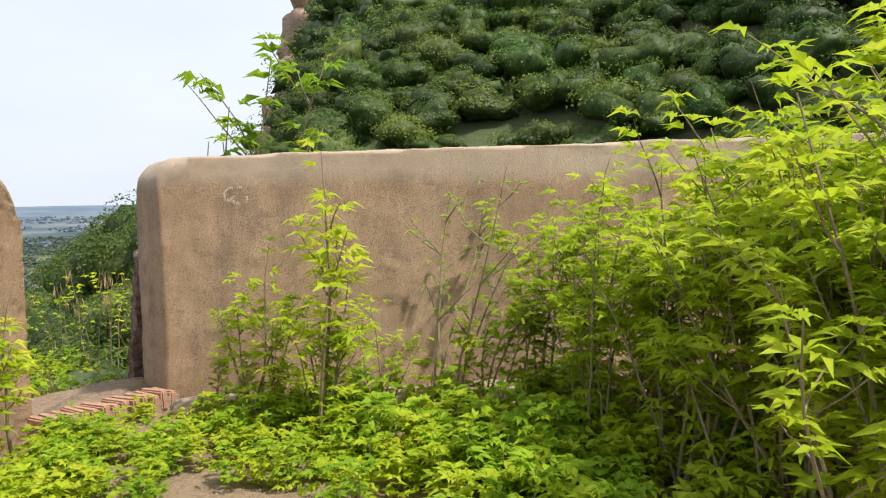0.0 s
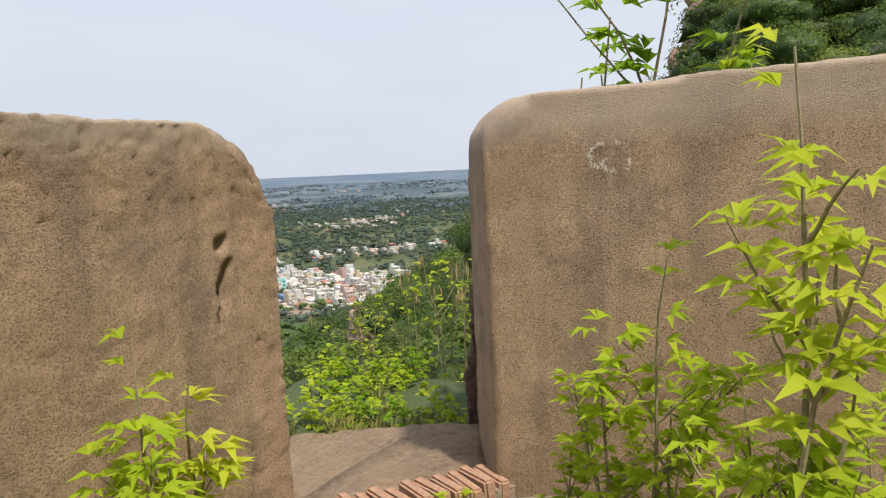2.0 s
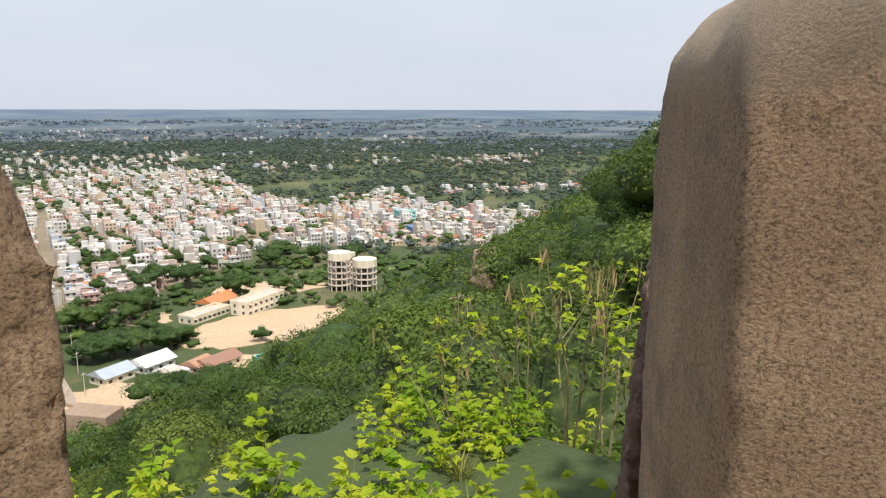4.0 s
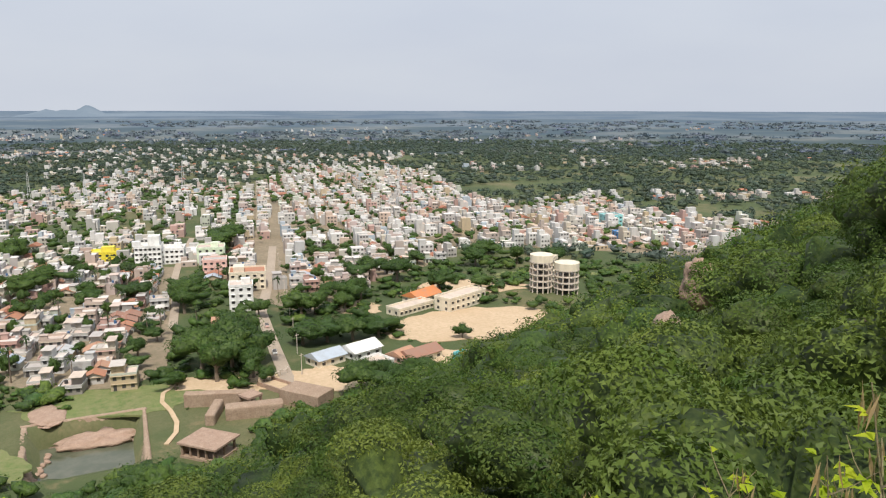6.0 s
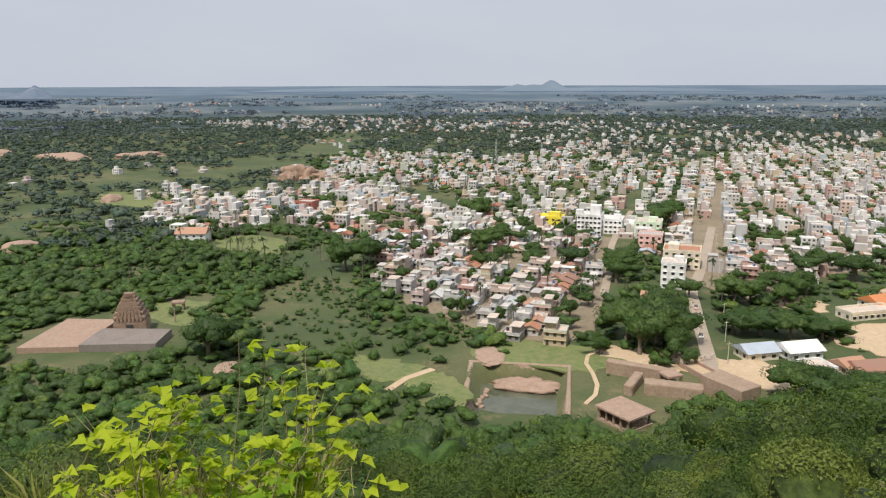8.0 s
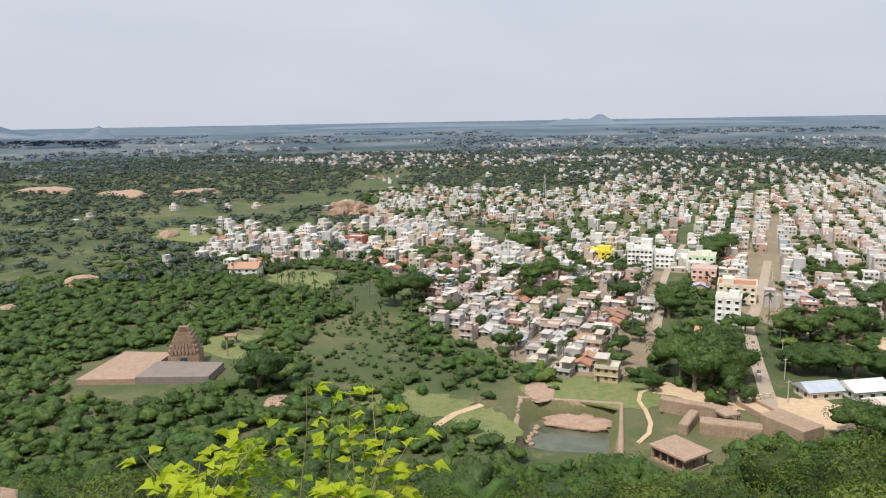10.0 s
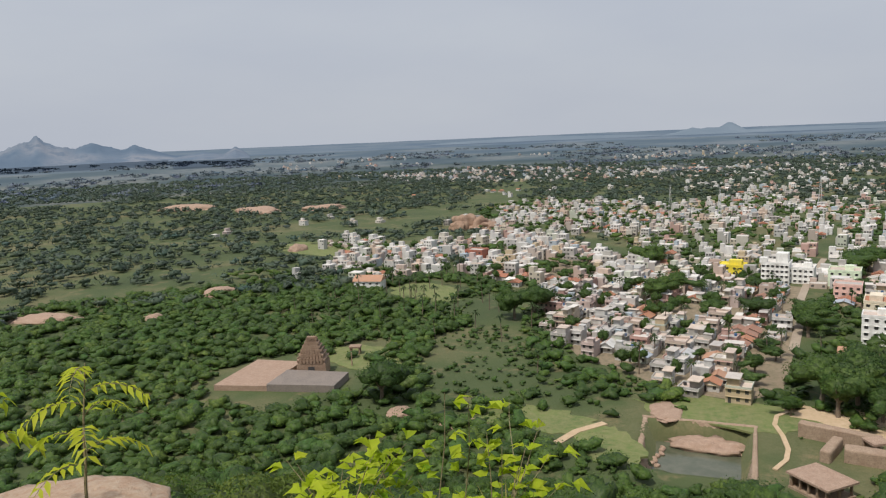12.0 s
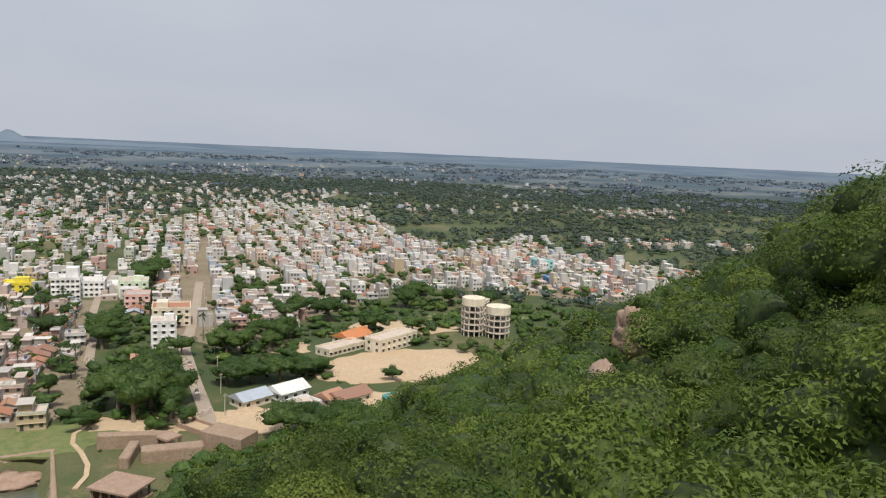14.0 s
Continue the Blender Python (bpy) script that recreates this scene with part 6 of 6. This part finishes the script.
def leafy_shrub(name, label, seed, h, stems, whorls, leaf, mat, group="", spread=0.35, bare=0.35, leaflets=5, radius=0.011, width=0.145, droop=0.35, twigs=3, joined=False):
    """Upright stems, twigs, and hand-shaped leaves gathered towards the tips. Stem by stem a part, the leaves one part."""
    r, rg = random.Random(seed), np.random.default_rng(seed)
    ob = thing(name, label, "shrub" if h > 0.6 else "herb", group)
    base, way = [], []
    all_stems = Build()
    for s in range(stems):
        a = r.uniform(0, 6.283)
        lean = r.uniform(0.05, spread)
        b = all_stems if joined else Build()
        hh = h * r.uniform(0.65, 1.0)
        pts = curve_points((r.uniform(-0.05, 0.05) * stems ** 0.5, r.uniform(-0.05, 0.05) * stems ** 0.5, -0.06), (math.cos(a) * lean, math.sin(a) * lean, 1), hh, 7, r, 0.13)
        if not joined or s == 0:
            b.tube(pts, [radius * (1 - 0.75 * i / 7) for i in range(8)], 5)
        tips = [(pts, bare)]
        for q in range(twigs):
            i = r.randrange(3, 7)
            aa = r.uniform(0, 6.283)
            tp = curve_points(pts[i], (math.cos(aa), math.sin(aa), 0.9), hh * r.uniform(0.14, 0.34), 4, r, 0.2)
            if not joined:
                b.tube(tp, [radius * 0.5 * (1 - 0.7 * k / 4) for k in range(5)], 4)
            tips.append((tp, 0.25))
        if not joined:
            part("stem", b, M_stem, ob)
        for line, start in tips:
            n = max(2, int(whorls * (1.0 if line is pts else 0.45)))
            for q in range(n):
                u = start + (1 - start) * (q + r.random()) / n
                k = min(len(line) - 2, int(u * (len(line) - 1)))
                c = line[k].lerp(line[k + 1], u * (len(line) - 1) - k)
                pa = r.uniform(0, 6.283)
                pd = Vector((math.cos(pa), math.sin(pa), r.uniform(0.0, 0.7))).normalized()
                foot = c + pd * leaf * r.uniform(0.25, 0.6)
                sd = pd.cross(Vector((0, 0, 1))).normalized()
                for m in range(leaflets):
                    g = (m - (leaflets - 1) / 2) * 0.55
                    base.append(tuple(foot))
                    way.append(tuple(pd * math.cos(g) + sd * math.sin(g) + Vector((0, 0, r.uniform(-0.15, 0.25)))))
    if joined:
        part("stem", all_stems, M_stem, ob)
    n = len(base)
    part("leaves", leaf_mesh("leaves", np.array(base), np.array(way), rg.uniform(0.65, 1.15, n) * leaf, width, mat, rg, droop=droop), mat, ob)
    return ob


def pinnate_shrub(name, label, seed, h, fronds, mat):
    """A thin stem with long feather-shaped leaves."""
    r, rg = random.Random(seed), np.random.default_rng(seed)
    ob = thing(name, label, "sapling")
    pts = curve_points((0, 0, -0.08), (0.05, 0.05, 1), h, 7, r, 0.1)
    b = Build()
    b.tube(pts, [0.012 * (1 - 0.7 * i / 7) for i in range(8)], 6)
    part("stem", b, M_stem, ob)
    base, way = [], []
    b = Build()
    for q in range(fronds):
        u = 0.38 + 0.62 * (q + 0.5) / fronds
        k = min(6, int(u * 7))
        c = pts[k].lerp(pts[k + 1], u * 7 - k)
        a = q * 2.4 + r.uniform(-0.3, 0.3)
        line = [c]
        d = Vector((math.cos(a), math.sin(a), 0.75))
        for i in range(7):
            d = (d + Vector((0, 0, -0.22))).normalized()
            line.append(line[-1] + d * h * 0.05)
        b.tube(line, [0.004 - 0.0004 * i for i in range(8)], 4)
        for i in range(1, 8):
            dd = (line[i] - line[i - 1]).normalized()
            sd = dd.cross(Vector((0, 0, 1))).normalized()
            for sg in (-1, 1):
                base.append(tuple(line[i]))
                way.append(tuple(dd * 0.6 + sd * sg + Vector((0, 0, -0.25))))
    part("leaf_stalk", b, M_stem, ob)
    n = len(base)
    part("leaves", leaf_mesh("leaves", np.array(base), np.array(way), rg.uniform(0.7, 1.1, n) * h * 0.105, 0.17, mat, rg, droop=0.35), mat, ob)
    return ob


def pod_plant(seed, h):
    """A lanky herb with yellow-green leaves and hanging bunches of dry pods."""
    ob = leafy_shrub("pod_plant", "lanky yellow-green herb with hanging dry pods", seed, h, 3, 4, 0.085, M_leaf, "pod plants", spread=0.4, bare=0.6, radius=0.009, leaflets=3, width=0.24)
    r, rg = random.Random(seed + 1), np.random.default_rng(seed)
    base, way = [], []
    for o in [c for c in ob.children if c.name.startswith("stem")][:3]:
        tip = Vector(o.data.vertices[36].co)
        for k in range(7):
            base.append((tip.x + r.uniform(-0.05, 0.05), tip.y + r.uniform(-0.05, 0.05), tip.z + r.uniform(-0.1, 0.02)))
            way.append((r.uniform(-0.25, 0.25), r.uniform(-0.25, 0.25), -1))
    for c, d in zip(base, way):
        part("pod", leaf_mesh("pod", np.array([c]), np.array([d]), rg.uniform(0.14, 0.22, 1), 0.045, M_pod, rg, droop=0.0), M_pod, ob, "dry straw-coloured pod")
    return ob


def grass_tuft(seed, h, n, mat=None):
    rg = np.random.default_rng(seed)
    a = rg.uniform(0, 6.283, n)
    base = np.stack([np.cos(a), np.sin(a), np.zeros(n)], 1) * rg.uniform(0, 0.09, (n, 1))
    way = np.stack([np.cos(a) * rg.uniform(0.1, 0.8, n), np.sin(a) * rg.uniform(0.1, 0.8, n), np.ones(n)], 1)
    me = leaf_mesh("grass_tuft", base, way, rg.uniform(0.4, 1.0, n) * h, 0.018, mat or M_grass, rg, droop=0.35)
    return tagged(new("grass_tuft", me), "tuft of long dry yellow-green grass", "grass", "grass tufts")


PATH_LINE = [(0, 0), (0.07, 0.61), (-0.04, 1.35), (-0.58, 2.6), (-1.09, 3.65), (-1.6, 4.5), (-2.45, 5.42), (-3.2, 5.65), (-3.8, 5.7)]


def off_path(x, y, gap):
    best = 9.0
    for (x0, y0), (x1, y1) in zip(PATH_LINE, PATH_LINE[1:]):
        u = max(0, min(1, ((x - x0) * (x1 - x0) + (y - y0) * (y1 - y0)) / ((x1 - x0) ** 2 + (y1 - y0) ** 2)))
        best = min(best, math.hypot(x - x0 - u * (x1 - x0), y - y0 - u * (y1 - y0)))
    return best > gap


def stand(proto, spots, seed, ground=None, gap=0.5):
    """The first plant takes the first spot, copies of it or its sisters the others. spots: x, y, size."""
    r = random.Random(seed)
    for k, (x, y, s) in enumerate([q for q in spots if off_path(q[0], q[1], gap)]):
        z = (ground_at(x, y) - 0.02) if ground is None else ground
        m = Matrix.Translation((x, y, z)) @ pose(0, 0, 0, 0, 0, r.uniform(0, 360)) @ Matrix.Diagonal((s, s, s * r.uniform(0.92, 1.08), 1))
        o = proto[k] if k < len(proto) else copy_thing(proto[k % len(proto)], Matrix())
        o.matrix_world = m


# tall lime-green shrubs along the wall
tall = [leafy_shrub("wall_shrub", "tall lime-green leafy shrub against the parapet wall", 10 + k, 1.75, 7, 18, 0.11, M_leaf, "shrubs by the wall", 0.4, 0.22) for k in range(4)]
stand(tall, [(0.62, 5.05, 0.95), (1.0, 4.8, 1.0), (1.35, 5.0, 1.08), (1.55, 4.45, 1.08), (2.0, 4.15, 1.15), (1.75, 3.35, 1.08), (2.15, 3.55, 1.2), (2.5, 4.5, 1.25), (2.2, 5.2, 1.1), (2.9, 5.3, 1.15), (1.7, 2.9, 1.2), (1.95, 2.7, 1.3), (2.25, 3.0, 1.45), (1.5, 3.3, 1.1), (1.25, 3.7, 1.0), (0.95, 4.2, 0.85), (1.9, 3.9, 1.3), (2.6, 3.6, 1.55), (1.62, 2.45, 1.05)], 3, 0.0)
slim = [leafy_shrub("slim_shrub", "slim young shrub with lime leaves at the stem tips", 30 + k, 1.3, 4, 10, 0.095, M_leaf, "slim shrubs", 0.35, 0.4, radius=0.012) for k in range(3)]
stand(slim, [(-1.28, 5.08, 1.0), (-0.85, 4.95, 0.9), (-0.45, 5.05, 0.75), (0.3, 5.2, 0.9), (-1.6, 5.3, 0.55)], 4, 0.0)
thin = [leafy_shrub("thin_shrub", "thin single-stemmed shrub with drooping lime leaves", 40 + k, 1.35, 1 + k, 12, 0.10, M_leaf, "thin shrubs", 0.3, 0.4, radius=0.011, twigs=4) for k in range(2)]
stand(thin, [(-2.45, 4.25, 1.15), (-0.78, 4.78, 1.45), (-0.70, 4.9, 1.3), (-2.42, 3.9, 0.9), (-2.3, 4.6, 0.7), (-2.35, 3.5, 0.95), (-1.3, 5.08, 1.0), (-1.12, 5.05, 0.8), (-2.4, 3.1, 1.0), (0.15, 5.2, 1.0)], 14, 0.0)
twiggy = leafy_shrub("twiggy_shrub", "half bare twiggy shrub with fine dark stems", 51, 1.95, 5, 5, 0.055, M_leaf_low, "", 0.55, 0.55, 7, 0.012, 0.16, 0.2, 5)
twiggy.matrix_world = pose(-0.02, 5.25, 0, 0, 0, 40)
low = [leafy_shrub("low_herb", "low dense green herb covering the terrace edge", 60 + k, 0.42, 6, 6, 0.085, M_leaf_low if k % 2 else M_leaf, "low herbs", 0.75, 0.1, 5, 0.005, 0.18, 0.3, 1, True) for k in range(5)]
rp = random.Random(8)
spots = []
for k in range(150):
    x, y = rp.uniform(-2.0, 3.2), rp.uniform(3.75, 5.5)
    if x > -0.9 + 0.0 * y and abs(x - 0.3) > 0 and not (x < -0.2 and y < 4.25) and y < 5.5 + x * 0.1:
        spots.append((x, y, rp.uniform(0.6, 1.25)))
spots += [(rp.uniform(-2.5, -1.45), rp.uniform(4.2, 5.2), rp.uniform(0.5, 0.8)) for _ in range(34)]
spots += [(rp.uniform(-1.6, -0.6), rp.uniform(4.5, 5.45), rp.uniform(0.6, 1.0)) for _ in range(22)]
spots += [(rp.uniform(-2.55, -1.9), rp.uniform(3.2, 4.5), rp.uniform(0.5, 0.85)) for _ in range(16)]
spots += [(rp.uniform(0.25, 2.3), rp.uniform(3.05, 3.95), rp.uniform(0.7, 1.2)) for _ in range(26)]
spots += [(rp.uniform(-2.4, 1.4), rp.uniform(2.9, 4.6), rp.uniform(0.55, 0.95)) for _ in range(70)]
stand(low, spots, 5, 0.0, 0.34)
for k in range(46):
    x, y = rp.uniform(-2.45, -0.5), rp.uniform(3.9, 5.3)
    o = copy_thing(low[k % 5], Matrix())
    o.matrix_world = Matrix.Translation((x, y, 0)) @ pose(0, 0, 0, 0, 0, rp.uniform(0, 360)) @ Matrix.Diagonal((0.62, 0.62, 0.5, 1))

# plants outside the wall
out = [leafy_shrub("bank_shrub", "leafy shrub growing on the outer bank", 80 + k, 2.0, 5, 10, 0.12, M_leaf if k else M_leaf_low, "shrubs on the bank", 0.35, 0.45, 5, 0.012, 0.17) for k in range(2)]
stand(out, [(-2.3, 7.35, 1.8), (-2.05, 7.4, 1.65), (-3.9, 9.6, 0.9), (-4.7, 9.0, 0.75)], 6)
pods = [pod_plant(90 + k, 1.7) for k in range(3)]
stand(pods, [(-4.05, 8.5, 1.05), (-4.5, 7.8, 0.62), (-4.2, 8.15, 0.75), (-3.45, 8.6, 0.95), (-4.9, 8.3, 0.7), (-3.75, 8.3, 0.85), (-3.2, 8.2, 0.7)], 7)
sapling = pinnate_shrub("neem_sapling", "thin sapling with feather-shaped yellow-green leaves", 7, 0.95, 9, M_leaf)
sapling.matrix_world = pose(-7.1, 2.75, -0.16)
sapling2 = pinnate_shrub("neem_sapling", "thin sapling with feather-shaped yellow-green leaves", 9, 1.1, 10, M_leaf)
sapling2.matrix_world = pose(-7.15, 2.05, -0.2)
bank = [leafy_shrub("creeping_herb", "creeping yellow-green herb on the outer bank", 110 + k, 0.5, 5, 6, 0.085, M_leaf if k else M_leaf_low, "bank herbs", 0.8, 0.1, 3, 0.005, 0.28, 0.3, 1, True) for k in range(3)]
spots = []
for k in range(170):
    a, r = rp.uniform(0, 62), 0.9 + 7.6 * rp.random() ** 0.8
    x, y = on_slope(a, r)
    if (x < -3.0 or y > 7.2) and y > 6.2 and (a < 30 or r > 5):
        spots.append((float(x), float(y), rp.uniform(0.5, 0.85)))
for k in range(46):
    a, r = rp.uniform(98, 126), rp.uniform(2.6, 4.0)
    x, y = on_slope(a, r)
    spots.append((float(x), float(y), rp.uniform(0.35, 0.6)))
spots += [(-4.3, 6.3, 0.8), (-4.6, 6.6, 0.9), (-4.2, 6.7, 0.8), (-4.8, 6.2, 0.8), (-4.55, 5.95, 0.7), (-5.0, 5.9, 0.7), (-4.9, 6.7, 0.9), (-5.2, 6.3, 0.8)]
spots += [(-2.98, 6.95, 0.7), (-3.2, 6.85, 0.8), (-3.5, 6.8, 0.8), (-3.0, 7.25, 1.0), (-3.3, 7.2, 0.9), (-3.8, 6.75, 0.7), (-2.85, 7.3, 1.0), (-4.1, 6.7, 0.8)]
stand(bank, spots, 9)
tufts = [grass_tuft(120 + k, 0.55, 60) for k in range(3)]
spots = []
for k in range(46):
    a, r = rp.uniform(100, 135), rp.uniform(3.4, 5.0)
    x, y = on_slope(a, r)
    spots.append((float(x), float(y), rp.uniform(0.5, 1.0)))
spots += [(rp.uniform(-4.2, -2.75), rp.uniform(6.35, 7.4), rp.uniform(0.35, 0.6)) for _ in range(26)]
spots += [(-2.95, 6.6, 0.4), (-3.25, 6.5, 0.45), (-3.5, 6.55, 0.4), (-2.75, 6.45, 0.35), (-3.8, 6.6, 0.5), (-3.1, 6.75, 0.5)]
stand(tufts, spots, 10)

# yellow-green climber mass at the edge of the bank, with dry stalks
climb = [leafy_shrub("bank_climber", "tangled yellow-green climber with small pointed leaves", 140 + k, 0.98, 12, 12, 0.05, M_leaf_low if k else M_leaf, "climbers on the bank", 0.75, 0.15, 3, 0.004, 0.30, 0.35, 3) for k in range(3)]
spots = [(-6.0, 5.0, 1.5), (-5.97, 4.86, 1.2), (-6.08, 5.12, 1.05), (-6.1, 4.95, 1.3), (-5.9, 4.7, 0.8), (-5.75, 4.4, 0.7), (-6.2, 4.65, 0.85), (-6.0, 4.3, 0.6), (-6.3, 4.1, 0.6), (-5.6, 4.1, 0.6), (-5.9, 5.3, 0.6)]
stand(climb, spots, 15, gap=0.4)
